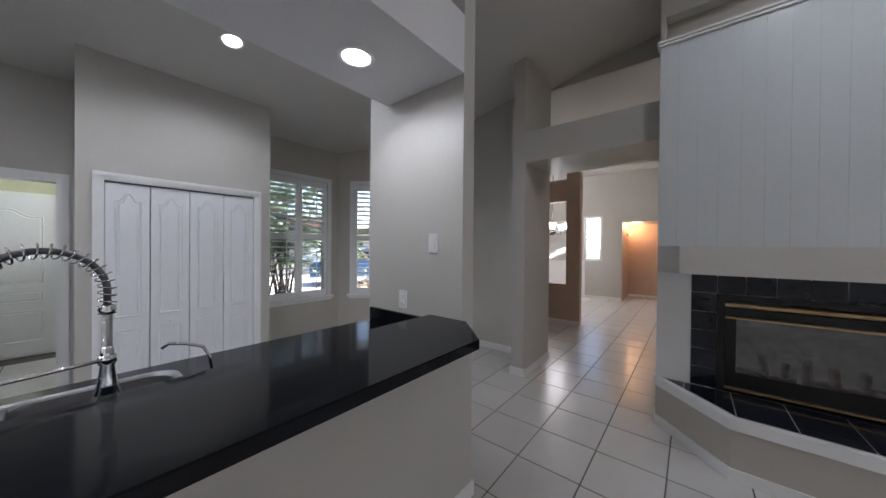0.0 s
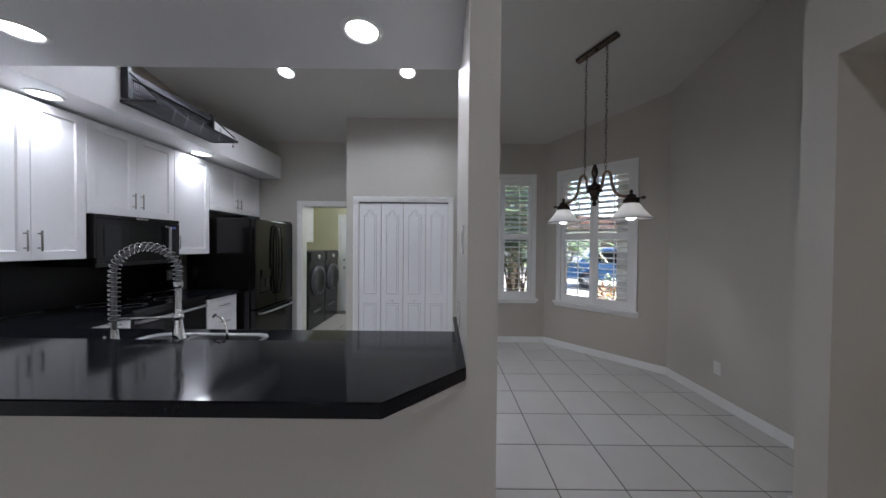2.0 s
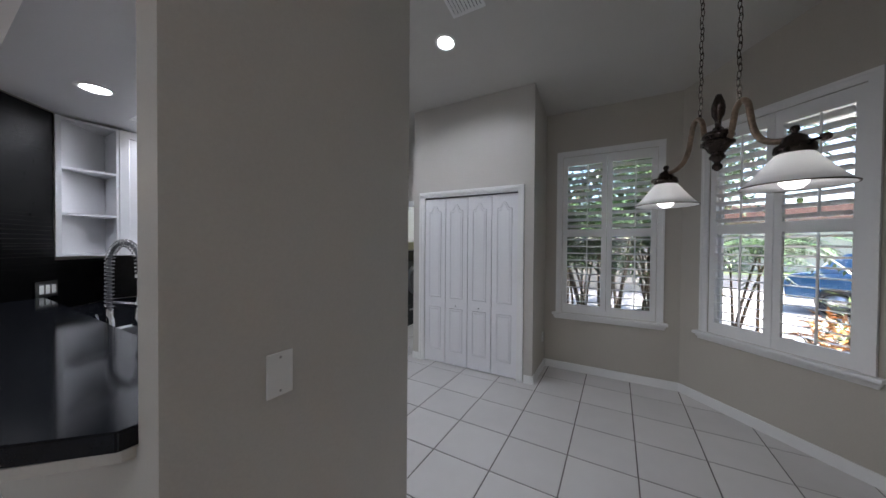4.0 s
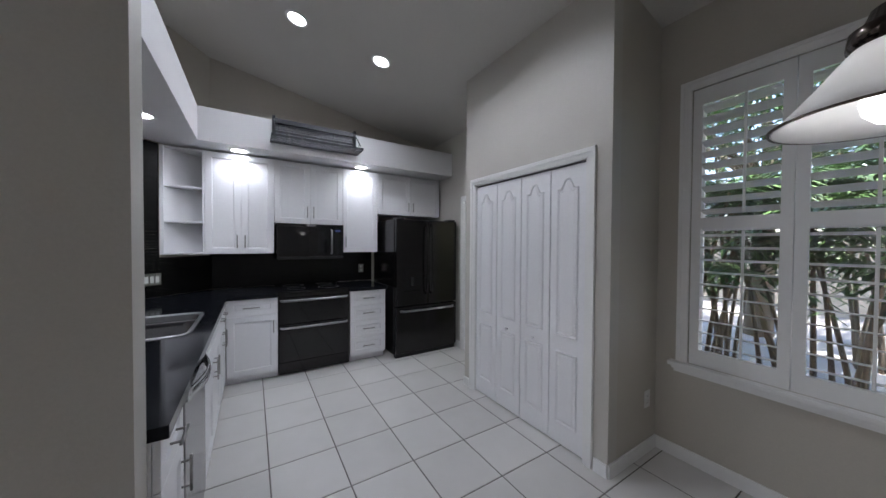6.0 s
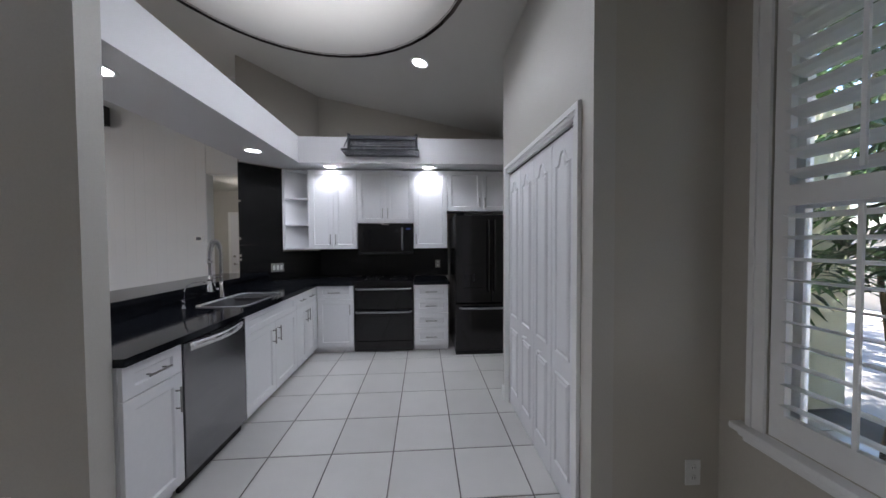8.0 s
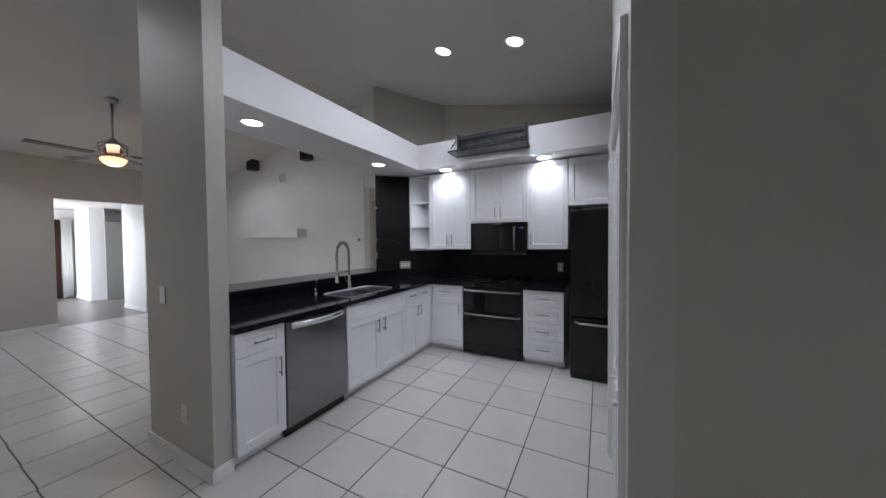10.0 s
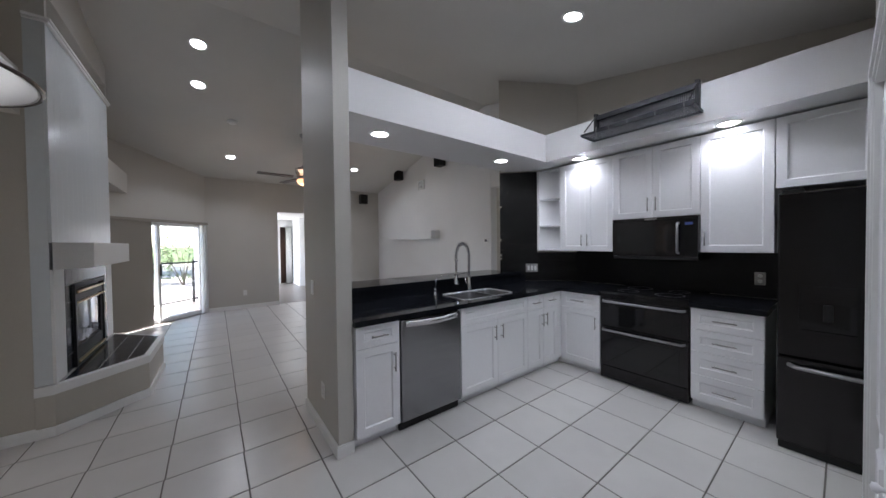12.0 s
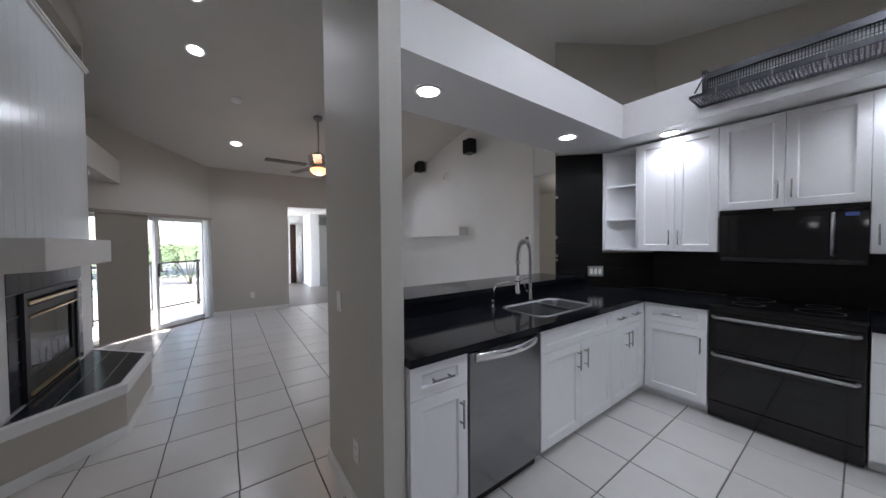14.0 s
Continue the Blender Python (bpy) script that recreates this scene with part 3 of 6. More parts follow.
def range_oven():
    ob = thing("range", pose(-3.09, -1.12, 0), "black stainless double oven range with a black glass cooktop", "range")
    part("body", one(0.002, 0.76, -0.66, -0.03, 0.02, 0.90), BLACKSTEEL, ob)
    top_ = part("cooktop", one(-0.003, 0.765, -0.69, 0.01, 0.902, 0.928, None, 0.004), BLACKGLASS, ob, "black glass cooktop")
    for x, y, r in ((0.2, -0.2, 0.11), (0.56, -0.2, 0.09), (0.2, -0.5, 0.08), (0.56, -0.5, 0.11)):
        part("burner_ring", lathe(bmesh.new(), [(r, 0.9285), (r + 0.003, 0.929), (r + 0.006, 0.9285)], 32, Matrix.Translation((x, y, 0))), GUNMETAL, top_)
    part("control_strip", one(0.004, 0.758, -0.03, 0.004, 0.862, 0.9, None, 0.003), BLACKSTEEL, ob)
    d = part("upper_door", one(0.004, 0.758, -0.028, 0.0, 0.565, 0.858, None, 0.004), BLACKSTEEL, ob)
    part("oven_window", one(0.05, 0.712, 0.0005, 0.003, 0.59, 0.79), BLACKGLASS, d, "dark oven glass")
    arc_handle(d, 0.03, 0.732, 0.828, 0.0, STEEL)
    d = part("lower_door", one(0.004, 0.758, -0.028, 0.0, 0.15, 0.56, None, 0.004), BLACKSTEEL, ob)
    part("oven_window", one(0.07, 0.692, 0.0005, 0.003, 0.2, 0.47), BLACKGLASS, d, "dark oven glass")
    arc_handle(d, 0.03, 0.732, 0.53, 0.0, STEEL)
    part("kick_panel", one(0.004, 0.758, -0.028, -0.002, 0.02, 0.146, None, 0.003), BLACKSTEEL, ob)


def microwave():
    ob = thing("microwave", pose(-3.088, -1.397, 0), "black stainless over-the-range microwave", "microwave")
    part("body", one(0, 0.754, -0.42, -0.025, 1.264, 1.688), BLACKSTEEL, ob)
    d = part("door", one(0.165, 0.754, -0.024, 0.0, 1.296, 1.655, None, 0.004), BLACKSTEEL, ob)
    part("window", one(0.20, 0.70, 0.0004, 0.003, 1.345, 1.605), BLACKGLASS, d, "dark microwave glass")
    bm = tube(bmesh.new(), [(0.15, -0.002, 1.33), (0.15, 0.04, 1.335), (0.15, 0.04, 1.615), (0.15, -0.002, 1.62)], 0.011, 8)
    part("handle", bm, STEEL, d, "steel bar handle")
    p = part("control_panel", one(0.0, 0.162, -0.024, 0.0, 1.296, 1.655, None, 0.004), BLACKGLASS, ob)
    part("clock_display", one(0.04, 0.1, 0.0005, 0.0012, 1.60, 1.625), mat("blue display", (0.02, 0.03, 0.1), 0.3, emit=(0.2, 0.3, 0.9), watts=0.015), p)
    for i in range(5):
        for j in range(3):
            part("button", one(0.03 + j * 0.035, 0.052 + j * 0.035, 0.0005, 0.001, 1.34 + i * 0.045, 1.348 + i * 0.045), BLACKSTEEL, p)
    part("top_vent", one(0.0, 0.754, -0.022, -0.002, 1.658, 1.688, None, 0.003), BLACKSTEEL, ob)
    part("badge", one(0.33, 0.44, -0.0015, 0.001, 1.664, 1.682, None, 0.001), NICKEL, ob)
    part("bottom_grille", one(0.01, 0.744, -0.022, -0.004, 1.264, 1.293, None, 0.003), BLACKPLAST, ob)


DOORSTEEL = mat("brushed door steel", (0.27, 0.27, 0.278), 0.22, metal=1.0, grain=0.05, scale=70, stretch=(1, 1, 14), stain=0.05, stain_scale=2)


def dishwasher():
    ob = thing("dishwasher", pose(-1.862, 0.44, 0, 0, 0, 90), "stainless steel dishwasher with a bowed handle", "dishwasher")
    part("tub", one(0.004, 0.602, -0.6, -0.03, 0.08, 0.868), BLACKPLAST, ob)
    d = part("door", one(0.006, 0.6, -0.028, 0.006, 0.08, 0.862, None, 0.005), DOORSTEEL, ob)
    bm = bmesh.new()
    rings = []
    for i in range(15):
        k = i / 14
        x, y = 0.045 + 0.515 * k, 0.012 + 0.045 * math.sin(math.pi * k)
        rings.append([bm.verts.new(p) for p in ((x, y - 0.012, 0.806), (x, y, 0.808), (x, y + 0.003, 0.83), (x, y, 0.852), (x, y - 0.012, 0.854))])
    for a, b in zip(rings, rings[1:]):
        for q in range(5):
            bm.faces.new((a[q], a[(q + 1) % 5], b[(q + 1) % 5], b[q])).smooth = True
    bm.faces.new(rings[0])
    bm.faces.new(rings[-1][::-1])
    bmesh.ops.recalc_face_normals(bm, faces=bm.faces)
    part("handle", bm, mat("bright steel", (0.72, 0.72, 0.73), 0.25, metal=1.0, grain=0.05, scale=60), d, "wide bowed bright steel handle")
    part("kick_plate", one(0.006, 0.6, -0.06, -0.04, 0.0, 0.078), BLACKPLAST, ob, "black kick plate")


fridge()
range_oven()
microwave()
dishwasher()


def rrect(cx, cy, w, h, r, z, n=6):
    pts = []
    for k, (sx, sy) in enumerate(((1, 1), (-1, 1), (-1, -1), (1, -1))):
        for i in range(n + 1):
            a = math.pi / 2 * (k + i / n)
            pts.append((cx + sx * (w / 2 - r) + r * math.cos(a), cy + sy * (h / 2 - r) + r * math.sin(a), z))
    return pts


def loft(bm, rings, cap=True):
    rows = [[bm.verts.new(p) for p in ring] for ring in rings]
    fs = []
    for a, b in zip(rows, rows[1:]):
        for i in range(len(a)):
            fs.append(bm.faces.new((a[i], a[(i + 1) % len(a)], b[(i + 1) % len(a)], b[i])))
    if cap:
        fs.append(bm.faces.new(rows[-1]))
    for f in fs:
        f.smooth = True
    return bm


SINKSTEEL = mat("satin sink steel", (0.1, 0.1, 0.104), 0.42, metal=1.0, grain=0.08, scale=80, stain=0.05)
sink = thing("sink", pose(-1.575, -0.05, 0.916), "stainless steel double bowl sink let into black granite", "sink")
bm = bmesh.new()
loft(bm, [rrect(0, 0, 0.42, 0.71, 0.09, 0.0005), rrect(0, 0, 0.42, 0.71, 0.09, 0.006), rrect(0, 0, 0.405, 0.695, 0.085, 0.008), rrect(0, 0, 0.37, 0.66, 0.075, 0.002), rrect(0, 0, 0.369, 0.658, 0.075, -0.05)], False)
part("rim", bm, STEEL, sink, "bright rolled steel rim")
part("divider", one(-0.19, 0.19, -0.106, -0.074, -0.03, -0.0025, None, 0.004), SINKSTEEL, sink)
for cy, h, dz in ((0.125, 0.40, 0.2), (-0.215, 0.215, 0.16)):
    bm = bmesh.new()
    loft(bm, [rrect(0, cy, 0.372, h + 0.012, 0.07, -0.002), rrect(0, cy, 0.36, h, 0.07, -0.01), rrect(0, cy, 0.35, h - 0.01, 0.06, -dz + 0.03), rrect(0, cy, 0.30, h - 0.06, 0.04, -dz)])
    bowl = part("bowl", bm, SINKSTEEL, sink)
    part("drain", lathe(bmesh.new(), [(0.001, -dz + 0.004), (0.03, -dz + 0.004), (0.042, -dz + 0.006), (0.045, -dz + 0.001)], 20, Matrix.Translation((0, cy, 0))), CHROME, bowl)


def arc_path(h0, top_z, span, n=18, drop=0.0):
    pts = [(0, 0, h0 + (top_z - span / 2 - h0) * i / 4) for i in range(4)]
    for i in range(n + 1):
        a = math.pi * i / n
        pts.append((span / 2 - span / 2 * math.cos(a), 0, top_z - span / 2 + span / 2 * math.sin(a)))
    if drop:
        pts.append((span, 0, top_z - span / 2 - drop))
    return pts


def along(pts, s):
    """The point a share s along the line of points."""
    vs = [Vector(p) for p in pts]
    ls = [(b - a).length for a, b in zip(vs, vs[1:])]
    d = s * sum(ls)
    for a, b, l in zip(vs, vs[1:], ls):
        if d <= l:
            return a.lerp(b, d / l), (b - a).normalized()
        d -= l
    return vs[-1], (vs[-1] - vs[-2]).normalized()


faucet = thing("kitchen_faucet", pose(-1.315, -0.16, 0.917, 0, 0, 104), "chrome spring pull-down kitchen faucet on the worktop", "faucet")
part("base", lathe(bmesh.new(), [(0.001, 0), (0.03, 0), (0.03, 0.012), (0.024, 0.02), (0.022, 0.10), (0.016, 0.115), (0.013, 0.16), (0.001, 0.16)], 20), CHROME, faucet)
SPAN = 0.245
path = arc_path(0.15, 0.53, SPAN, drop=0.05)
part("hose", tube(bmesh.new(), path, 0.009, 8), GUNMETAL, faucet, "dark inner hose")


def spring(line, turns, radius, wire, lo=0.02, hi=0.98):
    """A coil of wire round the line of points."""
    coil, n = [], turns * 10
    for i in range(n + 1):
        p, d = along(line, lo + (hi - lo) * i / n)
        side = d.cross(Vector((0, 1, 0))).normalized()
        a = 2 * math.pi * turns * i / n
        coil.append(p + side * radius * math.cos(a) + Vector((0, 1, 0)) * radius * math.sin(a))
    return tube(bmesh.new(), coil, wire, 5)


part("spring", spring(path, 31, 0.0205, 0.0024), CHROME, faucet, "chrome spring coil")
part("collar", lathe(bmesh.new(), [(0.012, 0.338), (0.021, 0.34), (0.018, 0.346), (0.022, 0.352), (0.018, 0.358), (0.021, 0.364), (0.012, 0.367)], 16, Matrix.Translation((SPAN, 0, 0))), CHROME, faucet)
part("ribbed_hose", spring([(SPAN, 0, 0.225), (SPAN, 0, 0.34)], 22, 0.0105, 0.0026, 0.0, 1.0), CHROME, faucet)
bm = tube(bmesh.new(), [(0, 0, 0.2), (SPAN, 0, 0.2)], 0.006, 8)
tube(bm, [(SPAN, 0, 0.188), (SPAN, 0, 0.214)], 0.021, 12)
part("support_arm", bm, CHROME, faucet)
part("spray_head", lathe(bmesh.new(), [(0.001, 0.24), (0.013, 0.24), (0.0155, 0.215), (0.017, 0.17), (0.023, 0.125), (0.03, 0.1), (0.031, 0.093), (0.027, 0.09), (0.001, 0.092)], 18, Matrix.Translation((SPAN, 0, 0))), CHROME, faucet)
bm = tube(bmesh.new(), [(0, -0.015, 0.075), (0, -0.05, 0.08)], 0.012, 10)
tube(bm, [(0, -0.045, 0.08), (0.0, -0.055, 0.14)], 0.005, 8)
part("lever", bm, CHROME, faucet)

tap = thing("water_tap", pose(-1.34, 0.335, 0.917, 0, 0, 238), "small chrome filtered water tap beside the sink", "tap")
part("base", lathe(bmesh.new(), [(0.001, 0), (0.02, 0), (0.02, 0.006), (0.012, 0.012), (0.012, 0.05), (0.016, 0.056), (0.001, 0.07)], 16), CHROME, tap)
part("spout", tube(bmesh.new(), [(0, 0, 0.06), (0.012, 0, 0.15), (0.03, 0, 0.185), (0.08, 0, 0.2), (0.13, 0, 0.205), (0.15, 0, 0.19)], 0.0055, 8), CHROME, tap)
part("lever", tube(bmesh.new(), [(0, 0.01, 0.055), (0.0, 0.05, 0.06)], 0.006, 8), CHROME, tap)


# pot rack hung over the soffit
rack = thing("pot_rack", pose(-2.72, -1.1, 2.77), "dark iron wall pot rack with a mesh shelf and hooks", "pot rack")
RW = 0.46
RACKIRON = mat("dark grey rack steel", (0.045, 0.046, 0.052), 0.38, metal=0.55, grain=0.25, scale=60, bump=0.08)
bm = bmesh.new()
box(bm, -RW + 0.03, RW - 0.03, -0.03, 0.0, -0.04, 0.01)
part("back_rail", bm, RACKIRON, rack)
bm = bmesh.new()
box(bm, -RW + 0.03, RW - 0.03, -0.03, -0.012, -0.135, -0.115)
part("back_rail", bm, RACKIRON, rack)
bm = bmesh.new()
for a, b, c, d in ((-RW, RW, 0.23, 0.245), (-RW, RW, -0.03, -0.015), (-RW, -RW + 0.006, -0.03, 0.245), (RW - 0.006, RW, -0.03, 0.245)):
    box(bm, a, b, c, d, -0.25, -0.228)
part("shelf_frame", bm, RACKIRON, rack)
bm = bmesh.new()
for i in range(47):
    x = -RW + 0.01 + i * (2 * RW - 0.02) / 46
    box(bm, x - 0.0035, x + 0.0035, -0.015, 0.23, -0.245, -0.241)
for i in range(9):
    y = 0.01 + i * 0.026
    box(bm, -RW, RW, y - 0.003, y + 0.003, -0.2405, -0.237)
part("mesh_shelf", bm, GUNMETAL, rack)
bm = bmesh.new()
for i in range(58):
    x = -RW + 0.035 + i * (2 * RW - 0.07) / 57
    box(bm, x - 0.0028, x + 0.0028, -0.02, -0.015, -0.2, -0.03)
for i in range(4):
    z = -0.175 + i * 0.038
    box(bm, -RW + 0.03, RW - 0.03, -0.0148, -0.011, z - 0.0025, z + 0.0025)
part("back_grid", bm, RACKIRON, rack, "dark wire grid back")
for s in (-1, 1):
    x = s * (RW - 0.035)
    part("bracket", tube(box(bmesh.new(), x - 0.014, x + 0.014, -0.045, 0.012, -0.2, 0.03), [(x, 0.0, 0.0), (x, 0.235, -0.21)], 0.006, 6), RACKIRON, rack)
for x in (-0.4, -0.2, 0.02, 0.18, 0.3):
    part("hook", tube(bmesh.new(), [(x, 0.238, -0.205), (x, 0.252, -0.2), (x, 0.255, -0.24), (x, 0.238, -0.28), (x, 0.225, -0.30), (x, 0.235, -0.315), (x, 0.25, -0.305)], 0.003, 6), NICKEL, rack)

# ---- trim, doors and windows ----
def struct_at(name, bm, material, m, label, category):
    ob = struct(name, bm, material, label, category)
    ob.matrix_world = m
    return ob


def casing(m, x0, x1, z1, label, w=0.065, jamb=0.1):
    bm = bmesh.new()
    for t, ww, o in ((0.012, w, 0.0), (0.019, w * 0.55, w * 0.42)):
        box(bm, x0 - o - ww, x0 - o, 0.001, t, 0, z1 + o + ww)
        box(bm, x1 + o, x1 + o + ww, 0.001, t, 0, z1 + o + ww)
        box(bm, x0 - o, x1 + o, 0.001, t, z1 + o, z1 + o + ww)
    box(bm, x0, x0 + 0.014, -jamb, 0.006, 0, z1)
    box(bm, x1 - 0.014, x1, -jamb, 0.006, 0, z1)
    box(bm, x0 + 0.014, x1 - 0.014, -jamb, 0.006, z1 - 0.014, z1)
    return struct_at("door_trim", bm, TRIM, m, label, "door trim")


def relief(bm, x0, x1, z0, z1, y, arch=0.0, h=0.009):
    """A moulded raised panel; its head rises to an arch where asked."""
    out = [(x0, z0), (x1, z0)]
    n = 14
    for i in range(n + 1):
        u = 1 - 2 * i / n
        k = min(max((abs(u) - 0.12) / 0.55, 0), 1)
        out.append(((x0 + x1) / 2 + u * (x1 - x0) / 2, z1 - arch + arch * (0.5 + 0.5 * math.cos(math.pi * k)) if arch else z1))
    cx, cz = (x0 + x1) / 2, (z0 + z1) / 2
    rings = []
    for d, yy in ((0, y), (0.007, y + h), (0.016, y + 0.0012), (0.024, y + 0.0012), (0.036, y + h * 0.75)):
        sx, sz = 1 - 2 * d / (x1 - x0), 1 - 2 * d / (z1 - z0)
        rings.append([bm.verts.new((cx + (px - cx) * sx, yy, cz + (pz - cz) * sz)) for px, pz in out])
    fs = []
    for a, b in zip(rings, rings[1:]):
        for i in range(len(a)):
            fs.append(bm.faces.new((a[i], a[(i + 1) % len(a)], b[(i + 1) % len(a)], b[i])))
    fs.append(bm.faces.new(rings[-1]))
    for f in fs:
        f.normal_update()
    if fs[-1].normal.y < 0:
        for f in fs:
            f.normal_flip()
    return bm


PAN = on_wall((-3.972, 1.55), (-3.972, 0.04))
casing(PAN, 0.155, 1.36, 2.04, "white moulded casing round the pantry doors", w=0.056)
bifold = thing("bifold_door", PAN, "white four-leaf bifold pantry door with arched panels, closed", "door")
part("track", one(0.17, 1.345, -0.05, -0.02, 2.012, 2.026), GUNMETAL, bifold, "dark top track")
LW = (1.345 - 0.17) / 4
for i in range(4):
    a, b = 0.17 + LW * i + 0.004, 0.17 + LW * (i + 1) - 0.004
    bm = one(a, b, -0.046, -0.014, 0.012, 2.01, None, 0.002)
    relief(bm, a + 0.055, b - 0.055, 0.80, 1.93, -0.014, 0.07)
    relief(bm, a + 0.055, b - 0.055, 0.16, 0.69, -0.014, 0.0)
    leaf = part("leaf", bm, DOORWHITE, bifold)
    if i in (1, 2):
        part("knob", lathe(bmesh.new(), [(0.001, 0.0), (0.008, 0.0), (0.007, 0.012), (0.015, 0.02), (0.013, 0.03), (0.001, 0.033)], 14, pose((a + b) / 2, -0.013, 0.72, -90)), DOORWHITE, leaf)
LAU = on_wall((WEST, 0.04), (WEST, BACK))
casing(LAU, 0.09, 0.87, 2.05, "white moulded casing round the laundry doorway", jamb=0.14)


def baseboard(a, b, skips=(), h=0.085, ends=(0, 0)):
    n = (Vector(b) - Vector(a)).length
    bm = bmesh.new()
    x = ends[0]
    for s, e in list(skips) + [(n - ends[1], None)]:
        if s > x + 0.01:
            box(bm, x, s, 0.001, 0.012, 0, h)
            box(bm, x, s, 0.012, 0.0145, 0, h - 0.014)
        x = e
    return struct_at("baseboard", bm, TRIM, on_wall(a, b), "white painted baseboard", "baseboard")


baseboard((-1.62, NORTH), BAY_B)
baseboard(BAY_B, BAY_A)
baseboard(BAY_A, (WEST, 1.55))
baseboard((WEST, 1.55), (-3.972, 1.55))
baseboard((-3.972, 1.55), (-3.972, 0.04), [(0.088, 1.427)])
baseboard((WEST, 0.04), (WEST, BACK), [(0.025, 0.937)])
baseboard((-1.835, 1.405), (-1.835, 1.512))
baseboard((-1.835, 1.512), (-1.0, 1.512), ends=(-0.014, -0.014))
baseboard((-1.0, 1.512), (-1.0, -1.1))
baseboard((-0.08, BACK), (EAST, BACK))
baseboard((EAST, BACK), (EAST, 2.25), [(1.47, 2.68)])
baseboard(SL_A, SL_B, [(0.0, 1.95)])
baseboard((-1.62, 3.27), (-1.62, NORTH))
baseboard((-1.47, 3.27), (-1.62, 3.27), ends=(-0.014, -0.014))
baseboard((-1.47, 4.05), (-1.47, 3.27))
baseboard((-0.22, 3.25), (-0.22, 4.05))
baseboard((-1.62, 6.05), (-4.6, 6.05))
baseboard((-1.5, 9.75), (-4.6, 9.75))
baseboard((1.6, 10.85), (-1.5, 10.85))


def shuttered_window(name, m, x0, x1, z0, z1, label):
    """A window in its opening with white plantation shutters standing open."""
    win = thing(name, m, label, "window", kind="structure")
    bm = bmesh.new()
    w = 0.062
    for t, ww, o in ((0.014, w, 0.0), (0.021, 0.02, w - 0.02)):
        box(bm, x0 - o - ww, x0 - o, 0.001, t, z0, z1 + o + ww)
        box(bm, x1 + o, x1 + o + ww, 0.001, t, z0, z1 + o + ww)
        box(bm, x0 - o, x1 + o, 0.001, t, z1 + o, z1 + o + ww)
    part("window_frame", bm, TRIM, win)
    bm = one(x0 - 0.1, x1 + 0.1, -0.13, 0.055, z0 - 0.03, z0 - 0.002, None, 0.006)
    box(bm, x0 - 0.085, x1 + 0.085, 0.001, 0.028, z0 - 0.055, z0 - 0.031, None, 0.005)
    box(bm, x0 - 0.075, x1 + 0.075, 0.001, 0.016, z0 - 0.075, z0 - 0.056, None, 0.003)
    part("window_sill", bm, TRIM, win)
    bm = bmesh.new()
    for a, b, c, d in ((x0, x0 + 0.035, z0, z1), (x1 - 0.035, x1, z0, z1), (x0 + 0.035, x1 - 0.035, z0, z0 + 0.035), (x0 + 0.035, x1 - 0.035, z1 - 0.035, z1),
                       (x0 + 0.035, x1 - 0.035, (z0 + z1) / 2 - 0.018, (z0 + z1) / 2 + 0.018)):
        box(bm, a, b, -0.13, -0.095, c, d)
    part("sash", bm, TRIM, win)
    pane = part("pane", one(x0 + 0.03, x1 - 0.03, -0.114, -0.110, z0 + 0.03, z1 - 0.03), GLASS, win)
    pane.visible_shadow = False
    mid = z0 + (z1 - z0) * 0.515
    xm = (x0 + x1) / 2
    for a, b in ((x0 + 0.003, xm - 0.002), (xm + 0.002, x1 - 0.003)):
        bm = bmesh.new()
        st = 0.05
        for p, q, c, d in ((a, a + st, z0, z1 - 0.003), (b - st, b, z0, z1 - 0.003), (a + st, b - st, z0, z0 + 0.1), (a + st, b - st, z1 - 0.103, z1 - 0.003), (a + st, b - st, mid - 0.038, mid + 0.038)):
            box(bm, p, q, -0.034, -0.006, c, d)
        sh = part("shutter_panel", bm, TRIM, win, "white plantation shutter with open louvers")
        for lo, hi, tilt in ((z0 + 0.1, mid - 0.038, 10), (mid + 0.038, z1 - 0.103, 20)):
            n = round((hi - lo) / 0.076)
            for i in range(n):
                z = lo + (i + 0.5) * (hi - lo) / n
                bm = bmesh.new()
                mm = pose(0, -0.02, z, tilt)
                r = [(-0.042, 0.0), (-0.02, 0.0045), (0.02, 0.0045), (0.042, 0.0), (0.02, -0.0045), (-0.02, -0.0045)]
                la = [bm.verts.new(mm @ Vector((a + st + 0.002, y, zz))) for y, zz in r]
                lb = [bm.verts.new(mm @ Vector((b - st - 0.002, y, zz))) for y, zz in r]
                for k in range(6):
                    bm.faces.new((la[k], la[(k + 1) % 6], lb[(k + 1) % 6], lb[k]))
                bm.faces.new(la[::-1])
                bm.faces.new(lb)
                bmesh.ops.recalc_face_normals(bm, faces=bm.faces)
                part("louver", bm, TRIM, sh)
            rx = a + (b - a) * 0.42
            part("tilt_rod", one(rx - 0.006, rx + 0.006, 0.024, 0.034, lo + 0.02, hi - 0.015), TRIM, sh)
    return win


shuttered_window("window_1", on_wall(BAY_A, (WEST, 1.55)), 0.2, 1.12, 0.67, 2.48, "white window with plantation shutters, louvers open")
shuttered_window("window_2", on_wall(BAY_B, BAY_A), 0.372, 1.287, 0.67, 2.49, "white bay window with plantation shutters, louvers open")


